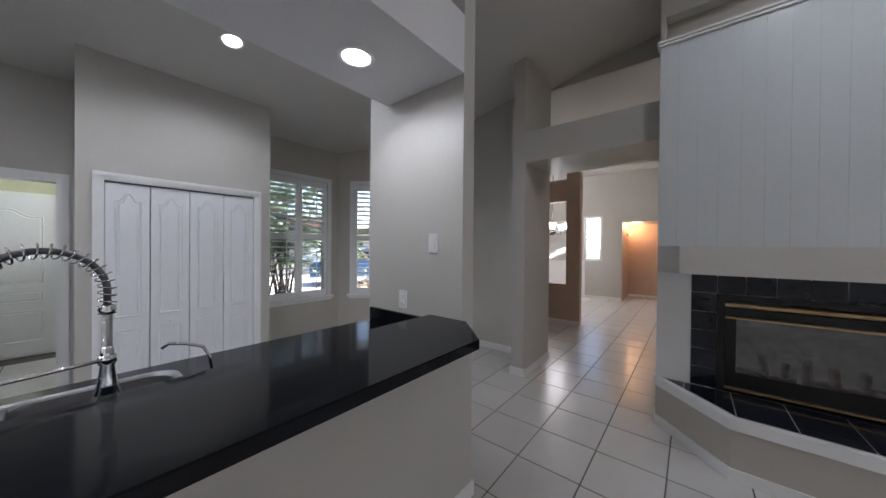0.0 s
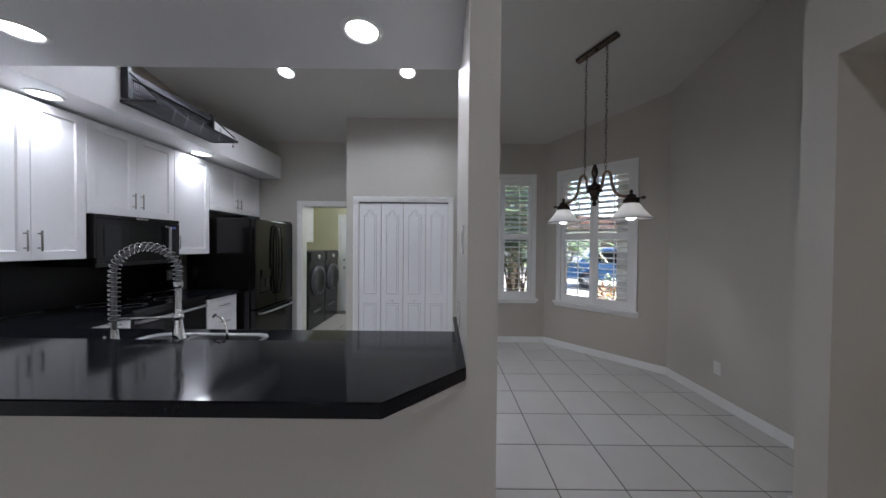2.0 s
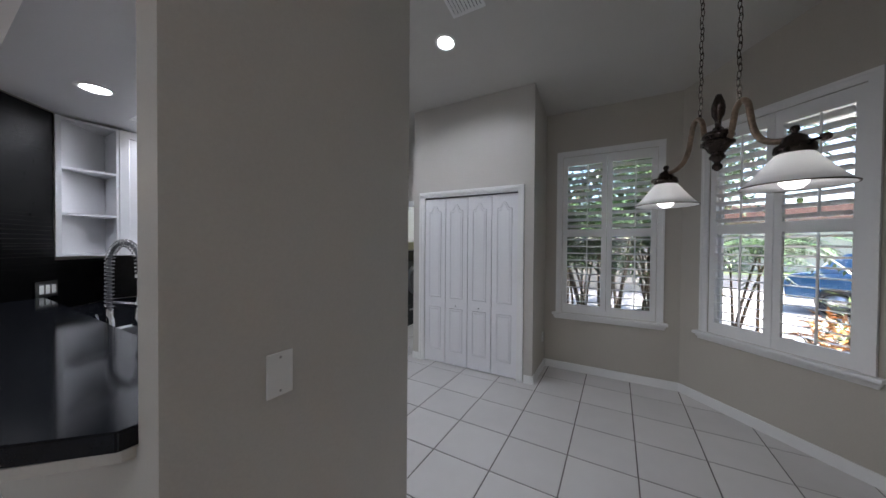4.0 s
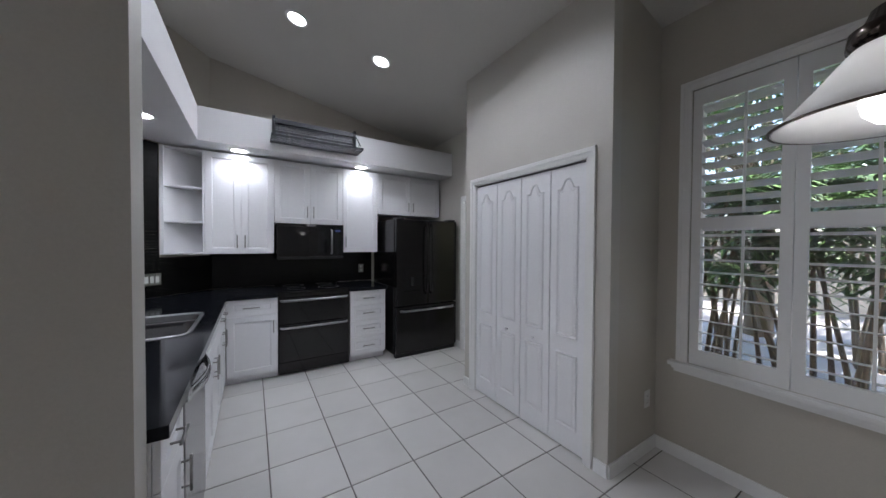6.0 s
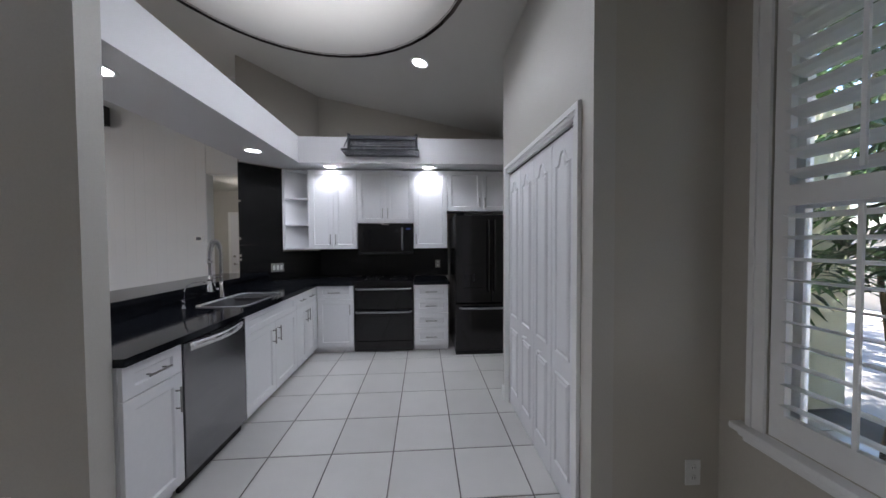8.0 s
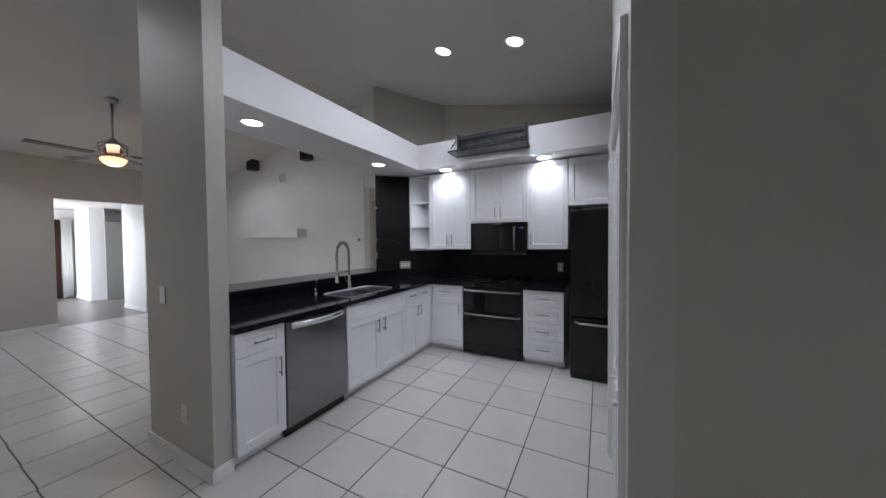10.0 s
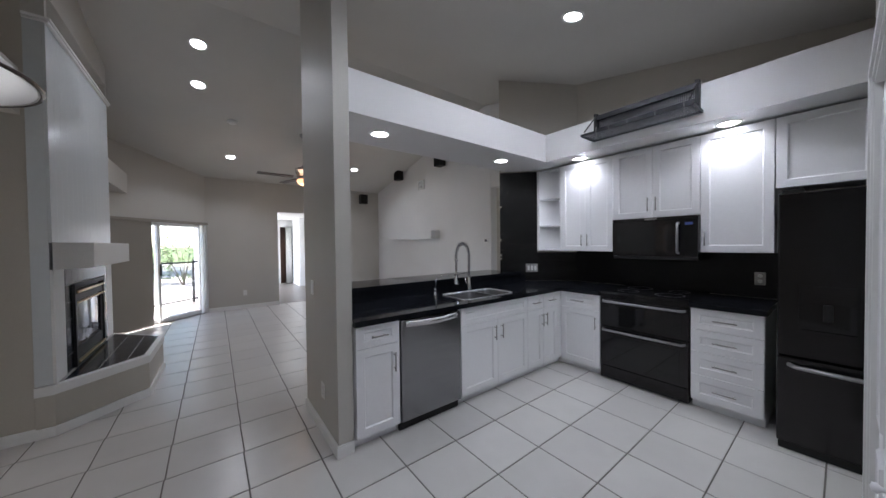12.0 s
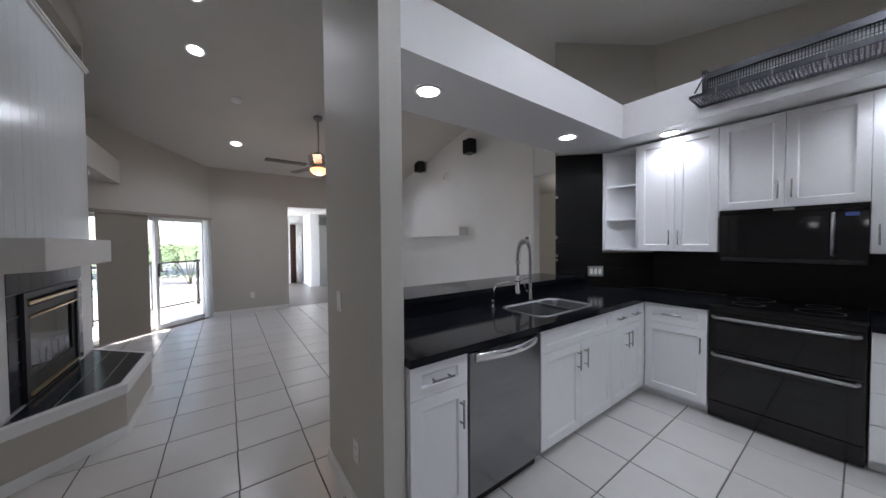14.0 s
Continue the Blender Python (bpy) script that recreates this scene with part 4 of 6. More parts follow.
# switches and outlets
def plate(name, m, label, w=0.072, h=0.117, kind="outlet", gangs=1, cover=PLASTIC_W):
    ob = thing(name, m, label, {"outlet": "outlet", "blank": "cover plate"}.get(kind, "switch"))
    part("cover_plate", one(-w / 2, w / 2, 0.001, 0.007, -h / 2, h / 2, None, 0.002), cover, ob)
    if kind == "outlet":
        for z in (-0.024, 0.024):
            s = part("socket", lathe(bmesh.new(), [(0.001, 0.0095), (0.015, 0.0095), (0.0165, 0.0075)], 16, pose(0, 0, z) @ pose(0, 0, 0, -90)), PLASTIC_W, ob)
            part("slots", box(one(-0.007, -0.005, 0.0096, 0.01, z - 0.004, z + 0.006), 0.005, 0.007, 0.0096, 0.01, z - 0.004, z + 0.006), GAP, s)
    elif kind == "blank":
        for z in (-0.045, 0.045):
            part("screw", lathe(bmesh.new(), [(0.001, 0.0082), (0.003, 0.008), (0.0036, 0.0068)], 10, pose(0, 0, z) @ pose(0, 0, 0, -90)), NICKEL, ob)
    else:
        for g in range(gangs):
            x = (g - (gangs - 1) / 2) * 0.046
            if gangs > 1:
                part("rocker_slot", one(x - 0.0185, x + 0.0185, 0.0071, 0.0075, -0.0355, 0.0355), GAP, ob, "dark slot round the rocker")
            part("rocker", one(x - 0.016, x + 0.016, 0.0076, 0.012, -0.033, 0.033, None, 0.002), PLASTIC_W, ob)
    return ob


plate("light_switch", pose(-1.215, 1.405, 1.49, 0, 0, 180), "white rocker switch on the wing wall", kind="switch")
plate("outlet", pose(-1.475, 1.405, 1.12, 0, 0, 180), "white outlet on the wing wall above the bar")
plate("blank_plate", pose(-1.25, 1.512, 1.1, 0, 0, 0), "white blank cover plate with two screws on the wing wall", kind="blank")
plate("outlet", pose(-1.5, 1.512, 0.34, 0, 0, 0), "white outlet low on the wing wall")
plate("outlet", pose(-2.79, NORTH, 0.338, 0, 0, 180), "white outlet low on the nook wall")
plate("outlet", pose(-4.45, 1.55, 0.378, 0, 0, 0), "white outlet low on the pantry side wall")
plate("outlet", pose(-3.44, BACK + 0.0115, 1.095, 0, 0, 0), "grey metal outlet plate on the black backsplash", cover=NICKEL)
dk = on_wall((-1.69, BACK), (-0.942, -1.096))
plate("light_switch", dk @ pose(0.615, 0.022, 1.096), "grey metal triple plate with white rocker switches on black stone", w=0.165, kind="switch", gangs=3, cover=NICKEL)
plate("outlet", pose(EAST, 1.55, 0.36, 0, 0, 90), "white outlet low on the end wall")
th = thing("thermostat", pose(0.03, BACK + 0.0125, 1.49), "white wall thermostat with a grey screen", "thermostat")
part("case", one(-0.06, 0.06, 0.001, 0.026, -0.045, 0.045, None, 0.004), PLASTIC_W, th)
part("screen", one(-0.04, 0.025, 0.0265, 0.028, -0.02, 0.025), GUNMETAL, th)

# ---- breakfast nook chandelier ----
def opal():
    m = bpy.data.materials.new("opal glass")
    m.use_nodes = True
    nt = m.node_tree
    b = nt.nodes["Principled BSDF"]
    b.inputs["Base Color"].default_value = (0.86, 0.86, 0.85, 1)
    b.inputs["Roughness"].default_value = 0.35
    tr = nt.nodes.new("ShaderNodeBsdfTranslucent")
    tr.inputs[0].default_value = (0.86, 0.86, 0.85, 1)
    nz = nt.nodes.new("ShaderNodeTexNoise")
    nz.inputs["Scale"].default_value = 30
    rm = nt.nodes.new("ShaderNodeMapRange")
    rm.inputs["To Min"].default_value, rm.inputs["To Max"].default_value = 0.35, 0.55
    mx = nt.nodes.new("ShaderNodeMixShader")
    nt.links.new(nz.outputs[0], rm.inputs[0])
    nt.links.new(rm.outputs[0], mx.inputs[0])
    nt.links.new(b.outputs[0], mx.inputs[1])
    nt.links.new(tr.outputs[0], mx.inputs[2])
    nt.links.new(mx.outputs[0], nt.nodes["Material Output"].inputs[0])
    return m


OPAL = opal()
BULB = mat("frosted bulb", (0.9, 0.9, 0.88), 0.4, emit=(1.0, 0.98, 0.94), watts=0.9)


def curve(ps, n=5):
    """A smooth line through the points."""
    vs = [Vector(p) for p in ps]
    out = []
    for i in range(len(vs) - 1):
        a, b, c, d = vs[max(i - 1, 0)], vs[i], vs[i + 1], vs[min(i + 2, len(vs) - 1)]
        for k in range(n):
            t = k / n
            out.append(0.5 * (2 * b + (c - a) * t + (2 * a - 5 * b + 4 * c - d) * t * t + (3 * b - a - 3 * c + d) * t ** 3))
    return out + [vs[-1]]



ARMBRONZE = mat("antique brown bronze", (0.21, 0.15, 0.105), 0.34, metal=0.7, grain=0.35, scale=60, bump=0.12, stain=0.25, stain_scale=20)
HUBBRONZE = mat("polished dark bronze", (0.055, 0.042, 0.036), 0.14, metal=0.9, grain=0.3, scale=50, stain=0.2, stain_scale=20)
CH = thing("chandelier", pose(-2.85, 2.75, 0, 0, 0, 35.2), "two-light aged bronze chandelier with opal glass shades, lit", "chandelier")
CT = top(-2.85)
SL = 0.2 * math.cos(radians(35.2))
part("canopy", box(bmesh.new(), -0.2, 0.2, -0.035, 0.035, -0.03, 0.0, Matrix.Translation((0, 0, CT - 0.004)) @ pose(0, 0, 0, 0, -math.degrees(math.atan(SL)), 0), 0.008), BRONZE, CH)
part("canopy_knob", lathe(bmesh.new(), [(0.001, -0.055), (0.014, -0.05), (0.018, -0.04), (0.01, -0.03), (0.02, -0.028)], 16, Matrix.Translation((0, 0, CT))), BRONZE, CH)
for s in (-1, 1):
    z1, z0 = CT + s * 0.1 * SL - 0.03, 2.17
    n = int((z1 - z0) / 0.034)
    bm = bmesh.new()
    for i in range(n):
        z = z0 + (i + 0.5) * (z1 - z0) / n
        wob = 0.004 * math.sin(i * 1.7 + s)
        ring = []
        for k in range(13):
            a = 2 * math.pi * k / 12
            u, v = 0.009 * math.cos(a), 0.023 * math.sin(a)
            ring.append((s * 0.1 + wob + (u if i % 2 else 0), (0 if i % 2 else u), z + v))
        tube(bm, ring, 0.0026, 5, False)
    part("chain", bm, BRONZE, CH, "bronze chain")
part("hub", lathe(bmesh.new(), [(0.001, 2.245), (0.012, 2.242), (0.017, 2.225), (0.026, 2.2), (0.03, 2.17), (0.026, 2.135), (0.014, 2.11), (0.013, 2.075), (0.022, 2.07), (0.024, 2.06), (0.05, 2.05), (0.066, 2.036), (0.068, 2.02), (0.056, 2.012), (0.058, 2.004), (0.07, 1.996), (0.07, 1.982), (0.052, 1.972), (0.04, 1.95), (0.026, 1.935), (0.034, 1.922), (0.034, 1.912), (0.018, 1.9), (0.012, 1.888), (0.022, 1.876), (0.022, 1.862), (0.01, 1.85), (0.001, 1.845)], 28), HUBBRONZE, CH, "dark polished turned hub")
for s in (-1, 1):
    pts = curve([(s * x, 0, z) for x, z in ((0.035, 1.985), (0.06, 2.0), (0.075, 2.06), (0.088, 2.13), (0.115, 2.16), (0.142, 2.135), (0.155, 2.07), (0.17, 2.0), (0.2, 1.945), (0.25, 1.915), (0.305, 1.905))])
    arm = part("arm", tube(bmesh.new(), pts, 0.014, 10), ARMBRONZE, CH, "curved bronze arm")
    part("loop", tube(bmesh.new(), [(s * 0.1, 0, 2.145), (s * 0.1, 0, 2.18)], 0.006, 8), BRONZE, arm)
    M2 = Matrix.Translation((s * 0.325, 0, 0))
    part("fitter", lathe(bmesh.new(), [(0.001, 1.96), (0.013, 1.955), (0.016, 1.94), (0.009, 1.928), (0.022, 1.92), (0.036, 1.91), (0.045, 1.885), (0.062, 1.875), (0.065, 1.85), (0.055, 1.838)], 24, M2), HUBBRONZE, CH)
    part("thumb_screw", tube(bmesh.new(), [(s * 0.325 + s * 0.04, 0, 1.88), (s * 0.325 + s * 0.085, 0, 1.88), (s * 0.325 + s * 0.088, 0, 1.88), (s * 0.325 + s * 0.11, 0, 1.88)], [0.006, 0.006, 0.016, 0.012], 10), BRONZE, CH)
    prof = [(0.05, 1.848), (0.062, 1.835), (0.08, 1.812), (0.105, 1.778), (0.135, 1.741), (0.168, 1.706)]
    shade = part("shade", lathe(bmesh.new(), prof + [(r - 0.004, z - 0.001) for r, z in prof[::-1]], 40, M2), OPAL, CH, "white opal glass bell shade")
    part("rim", lathe(bmesh.new(), [(0.163, 1.7055), (0.1695, 1.7045), (0.171, 1.7085), (0.166, 1.7105), (0.163, 1.7055)], 40, M2), BRONZE, shade, "thin dark rim")
    part("bulb", lathe(bmesh.new(), [(0.001, 1.694), (0.026, 1.699), (0.042, 1.716), (0.047, 1.74), (0.038, 1.775), (0.02, 1.81), (0.016, 1.84)], 20, M2), BULB, CH, "glowing bulb")
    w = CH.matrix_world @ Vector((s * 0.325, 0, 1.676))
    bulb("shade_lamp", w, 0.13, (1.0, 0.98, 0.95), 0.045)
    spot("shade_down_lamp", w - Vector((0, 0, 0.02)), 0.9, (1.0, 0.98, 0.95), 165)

# ---- fireplace ----
FX0, FX1, FY = -0.22, 1.52, 3.14
FP = thing("fireplace", pose(0, 0, 0), "white boarded chimney breast with a dark tiled fireplace", "fireplace")
bm = one(FX0, 0.2, FY + 0.018, 3.249, 0.4, 3.15)
box(bm, 1.05, FX1, FY + 0.018, 3.249, 0.4, 3.15)
box(bm, 0.2, 1.05, FY + 0.018, 3.249, 1.09, 3.15)
part("breast_core", bm, SHIPLAP, FP)
nb = 14
for i in range(nb):
    a = FX0 + (FX1 - FX0) * i / nb
    b = FX0 + (FX1 - FX0) * (i + 1) / nb
    part("board", one(a + 0.0001, b - 0.0001, FY, FY + 0.0175, 1.49, 3.15, None, 0.0016), SHIPLAP, FP)
bm = one(FX0 - 0.012, FX1 + 0.012, FY - 0.02, 3.249, 3.151, 3.17, None, 0.004)
box(bm, FX0 - 0.02, FX1 + 0.02, FY - 0.032, 3.249, 3.171, 3.19, None, 0.004)
part("ledge_trim", bm, TRIM, FP, "white moulded ledge")
bm = one(FX0, FX0 + 0.04, FY, 3.249, 3.191, 3.39)
box(bm, FX1 - 0.04, FX1, FY, 3.249, 3.191, 3.39)
part("niche_post", bm, GREIGE, FP)
bm = bmesh.new()
prism(bm, [(FX0, FY), (0.04, FY), (0.04, 3.249), (FX0, 3.249)], 3.391, top)
prism(bm, [(0.04, FY), (FX1, FY), (FX1, 3.249), (0.04, 3.249)], 3.391, top)
part("upper_wall", bm, GREIGE, FP)
part("mantel", prism(bmesh.new(), [(FX0, FY - 0.001), (-0.07, 2.957), (1.345, 2.957), (FX1 - 0.005, FY - 0.001)], 1.28, 1.489), mat("mantel paint", (0.58, 0.56, 0.53), 0.4, grain=0.03, scale=60, bump=0.06, stain=0.03), FP, "pale painted box mantel")
for a, b in ((FX0, 0.003), (1.25, FX1)):
    part("pier", one(a, b, FY, FY + 0.0175, 0.4, 1.279), WHITE_WALL, FP)
bm = one(0.003, 0.17, FY + 0.004, FY + 0.0175, 0.4, 1.279)
box(bm, 1.08, 1.25, FY + 0.004, FY + 0.0175, 0.4, 1.279)
box(bm, 0.17, 1.08, FY + 0.004, FY + 0.0175, 1.12, 1.279)
part("tile_bed", bm, GROUT_L, FP)
for a, b in ((0.006, 0.155), (1.1, 1.247)):
    for i in range(5):
        z = 0.403 + i * 0.146
        part("tile", one(a, b, FY - 0.003, FY + 0.0035, z, z + 0.1405), NAVYTILE, FP)
for i in range(8):
    a = 0.006 + i * 0.1555
    part("tile", one(a, a + 0.1505, FY - 0.003, FY + 0.0035, 1.135, 1.277), NAVYTILE, FP)
fb = part("firebox_frame", box(box(box(box(bmesh.new(), 0.158, 0.2, FY - 0.02, FY + 0.02, 0.403, 1.13), 1.05, 1.092, FY - 0.02, FY + 0.02, 0.403, 1.13),
          0.2, 1.05, FY - 0.02, FY + 0.02, 1.09, 1.13), 0.2, 1.05, FY - 0.02, FY + 0.02, 0.403, 0.41), BLACKPLAST, FP, "black metal firebox frame")
part("hood", one(0.205, 1.045, FY - 0.012, FY + 0.02, 0.975, 1.03), BLACKPLAST, fb)
for z, h in ((1.045, 0.022), (0.955, 0.014), (0.43, 0.014)):
    part("brass_bar", one(0.203, 1.047, FY - 0.03, FY - 0.008, z, z + h, None, 0.003), BRASS, fb, "dull brass trim bar")
# thin pale sheet with random mottling, behind the dark logs
bm = one(0.2, 1.05, 3.245, 3.248, 0.405, 1.09)
part("firebox_back", bm, mat("pale mottled firebox back", (0.30, 0.29, 0.27), 0.9, grain=0.4, scale=20, bump=0.3, stain=0.4), fb)
p = part("glass_door", one(0.205, 1.045, FY + 0.005, FY + 0.009, 0.445, 0.953), glass("smoked glass", (0.62, 0.63, 0.61), 0.0, 1.9), fb, "smoked glass fire doors")
part("door_frame", box(box(one(0.203, 0.265, FY - 0.006, FY + 0.012, 0.445, 0.953), 0.985, 1.047, FY - 0.006, FY + 0.012, 0.445, 0.953), 0.265, 0.985, FY - 0.006, FY + 0.012, 0.445, 0.555), BLACKPLAST, fb)
LOG = mat("charred ceramic log", (0.085, 0.075, 0.065), 0.9, grain=0.4, scale=18, bump=0.5, stain=0.4, stain_scale=6)
for i, (x, z, l, r, tilt) in enumerate(((0.42, 0.57, 0.3, 0.03, 4), (0.78, 0.57, 0.32, 0.03, -3), (0.42, 0.63, 0.16, 0.026, 80), (0.52, 0.62, 0.13, 0.028, 98), (0.62, 0.63, 0.17, 0.026, 88), (0.74, 0.62, 0.14, 0.028, 84), (0.86, 0.62, 0.15, 0.026, 96))):
    logs = lathe(bmesh.new(), [(0.001, -l / 2), (r * 0.9, -l / 2), (r, -l / 4), (r * 0.88, 0), (r, l / 4), (r * 0.85, l / 2), (0.001, l / 2)], 12, pose(x, 3.17, z, 0, 90 + tilt, 0))
    part("log", logs, LOG, fb)
HPTS = [(FX0 - 0.015, 3.249), (FX0 - 0.015, 3.15), (0.2, 2.665), (1.02, 2.635), (FX1 + 0.015, 3.15), (FX1 + 0.015, 3.249)]
HEARTH = thing("hearth", pose(0, 0, 0), "raised hearth with navy tiles and a white edge", "hearth")


def inset(pts, d):
    c = Vector((0.65, 3.2))
    return [tuple(Vector(p) + (c - Vector(p)).normalized() * d) for p in pts]


part("base", prism(bmesh.new(), inset(HPTS, 0.012), 0.0, 0.32), GREIGE_DARK, HEARTH)
part("edge_band", prism(bmesh.new(), HPTS, 0.321, 0.392), TRIM, HEARTH, "white edge band")
part("skirting", prism(bmesh.new(), inset(HPTS, -0.003), 0.0, 0.075), TRIM, HEARTH, "white skirting")
part("tile_bed", prism(bmesh.new(), inset(HPTS[1:5], 0.055), 0.3925, 0.396), GROUT_L, HEARTH)
hin = [Vector(p) for p in inset(HPTS[1:5], 0.06)]


def clip(poly, a, b):
    """The part of the polygon on the left of the line from a to b."""
    out = []
    n = len(poly)
    side = lambda p: (b - a).x * (p - a).y - (b - a).y * (p - a).x
    for i in range(n):
        p, q = poly[i], poly[(i + 1) % n]
        sp, sq = side(p), side(q)
        if sp >= 0:
            out.append(p)
        if sp * sq < 0:
            out.append(p + (q - p) * (sp / (sp - sq)))
    return out


for i in range(8):
    for j in range(3):
        x, y = -0.3 + i * 0.27, 2.66 + j * 0.155
        quad = [Vector((x, y)), Vector((x + 0.264, y)), Vector((x + 0.264, y + 0.149)), Vector((x, y + 0.149))]
        for a, b in zip(hin, hin[1:] + hin[:1]):
            if quad:
                quad = clip(quad, a, b)
        if len(quad) > 2:
            part("tile", prism(bmesh.new(), [tuple(v) for v in quad], 0.3965, 0.4), NAVYTILE, HEARTH)

# ---- living room ----
slide = thing("sliding_door", on_wall(SL_A, SL_B), "white framed sliding glass patio door", "sliding door")
for a, b, y in ((0.06, 0.95, -0.06), (0.9, 1.88, -0.1)):
    bm = bmesh.new()
    for p, q, c, d in ((a, a + 0.05, 0.02, 1.9), (b - 0.05, b, 0.02, 1.9), (a + 0.05, b - 0.05, 0.02, 0.09), (a + 0.05, b - 0.05, 1.84, 1.9)):
        box(bm, p, q, y - 0.018, y + 0.018, c, d)
    leaf = part("door_leaf", bm, TRIM, slide)
    g = part("pane", one(a + 0.045, b - 0.045, y - 0.003, y + 0.003, 0.085, 1.845), GLASS, leaf)
    g.visible_shadow = False
part("handle", one(0.905, 0.925, -0.04, -0.012, 0.9, 1.12, None, 0.004), BLACKPLAST, slide)
part("frame", box(box(box(bmesh.new(), 0.051, 0.075, -0.13, 0.012, 0, 1.919), 1.88, 1.899, -0.13, 0.012, 0, 1.919), 0.075, 1.88, -0.13, 0.012, 1.895, 1.919), TRIM, slide)
part("threshold", one(0.06, 1.89, -0.13, 0.02, 0.0, 0.02), NICKEL, slide)
blind = thing("panel_blind", on_wall(SL_A, SL_B), "taupe fabric panel blind drawn to one side of the patio door", "blind")
part("headrail", one(0.0, 1.98, 0.02, 0.07, 1.90, 1.95, None, 0.004), FABRIC, blind)
part("fabric_panel", one(1.11, 1.45, 0.035, 0.04, 0.03, 1.899), FABRIC, blind)
part("fabric_panel", one(1.43, 1.78, 0.045, 0.05, 0.03, 1.899), FABRIC, blind)

for k in range(4):
    part("vane", box(bmesh.new(), -0.045, 0.045, -0.0015, 0.0015, 0.03, 1.899, pose(0.05 + k * 0.045, 0.075, 0, 0, 0, 62)), SHEER, blind, "pale vertical vane")

FAN = thing("ceiling_fan", pose(2.15, 0.76, -0.06), "ceiling fan with dark blades and a glowing amber light bowl", "ceiling fan")
zc = top(2.15) + 0.06
part("canopy", lathe(bmesh.new(), [(0.001, zc + 0.02), (0.075, zc + 0.012), (0.07, zc - 0.03), (0.03, zc - 0.06), (0.014, zc - 0.065)], 20), NICKEL, FAN)
part("downrod", tube(bmesh.new(), [(0, 0, zc - 0.03), (0, 0, 2.93)], 0.012, 10), NICKEL, FAN)
part("motor", lathe(bmesh.new(), [(0.012, 2.96), (0.03, 2.94), (0.04, 2.90), (0.085, 2.84), (0.115, 2.80), (0.12, 2.76), (0.09, 2.735), (0.1, 2.715), (0.001, 2.712)], 24), NICKEL, FAN)
for k in range(4):
    a = math.pi / 2 * k + 0.5
    c, s = math.cos(a), math.sin(a)
    part("scroll", tube(bmesh.new(), [(0.02 * c, 0.02 * s, 2.98), (0.07 * c, 0.07 * s, 2.93), (0.2 * c, 0.2 * s, 2.87), (0.19 * c, 0.19 * s, 2.80), (0.11 * c, 0.11 * s, 2.76)], 0.008, 6), NICKEL, FAN)
part("light_bowl", lathe(bmesh.new(), [(0.001, 2.60), (0.05, 2.605), (0.1, 2.63), (0.13, 2.67), (0.135, 2.70), (0.1, 2.712)], 28), WARMLAMP, FAN, "glowing amber glass bowl")
BLADE = mat("dark blade wood", (0.05, 0.035, 0.028), 0.4, grain=0.3, scale=20, stretch=(1, 8, 1))
for k in range(5):
    mm = pose(0, 0, 0, 0, 0, 72 * k + 20)
    b = part("blade", box(bmesh.new(), 0.2, 0.76, -0.06, 0.06, -0.004, 0.004, mm @ pose(0, 0, 2.745, 3), 0.003), BLADE, FAN)
    part("blade_iron", box(bmesh.new(), 0.09, 0.26, -0.018, 0.018, 2.748, 2.756, mm), NICKEL, b)
bulb("fan_lamp", (2.15, 0.76, 2.49), 3.5, (1.0, 0.7, 0.45), 0.1)

# ceiling fittings
vent = thing("ceiling_vent", pose(-2.86, 1.25, top(-2.86) - 0.002, 0, SLOPE_W, 0), "white slatted air vent grille on the sloping ceiling", "vent")
part("backing", one(-0.12, 0.12, -0.12, 0.12, -0.004, -0.001), BLACKPLAST, vent)
for a in ((-0.14, 0.14, 0.115, 0.14), (-0.14, 0.14, -0.14, -0.115), (-0.14, -0.115, -0.1148, 0.1148), (0.115, 0.14, -0.1148, 0.1148)):
    part("frame", one(*a, -0.012, 0.0, None, 0.002), TRIM, vent)
for k in range(8):
    part("slat", box(bmesh.new(), -0.1145, 0.1145, -0.011, 0.011, -0.001, 0.001, pose(0, -0.098 + k * 0.028, -0.009, 18)), TRIM, vent)
alarm = thing("smoke_detector", pose(2.14, 1.85, top(2.14) - 0.001, 0, SLOPE_E, 0), "round white smoke detector on the ceiling", "smoke detector")
part("base", lathe(bmesh.new(), [(0.001, 0), (0.068, 0), (0.068, -0.012), (0.06, -0.016)], 24), TRIM, alarm)
part("cover", lathe(bmesh.new(), [(0.06, -0.0155), (0.052, -0.03), (0.03, -0.036), (0.001, -0.037)], 24), TRIM, alarm)

boards = thing("wall_boards", pose(0, 0, 0), "white vertical boards on the living room wall", "wall boards", kind="structure")
bx = -0.078
while bx < EAST - 0.02:
    be = min(bx + 0.14, EAST - 0.001)
    part("board", prism(bmesh.new(), [(bx + 0.0004, BACK + 0.001), (be - 0.0004, BACK + 0.001), (be - 0.0004, BACK + 0.012), (bx + 0.0004, BACK + 0.012)], 0.086, lambda x, y: top(x) - 0.001), WHITE_WALL, boards)
    bx = be
solid("wall_shelf", one(1.46, 3.4, BACK + 0.001, -1.6, 1.56, 1.73, None, 0.004), WHITE_WALL, "white box shelf on the panelled wall", "shelf")


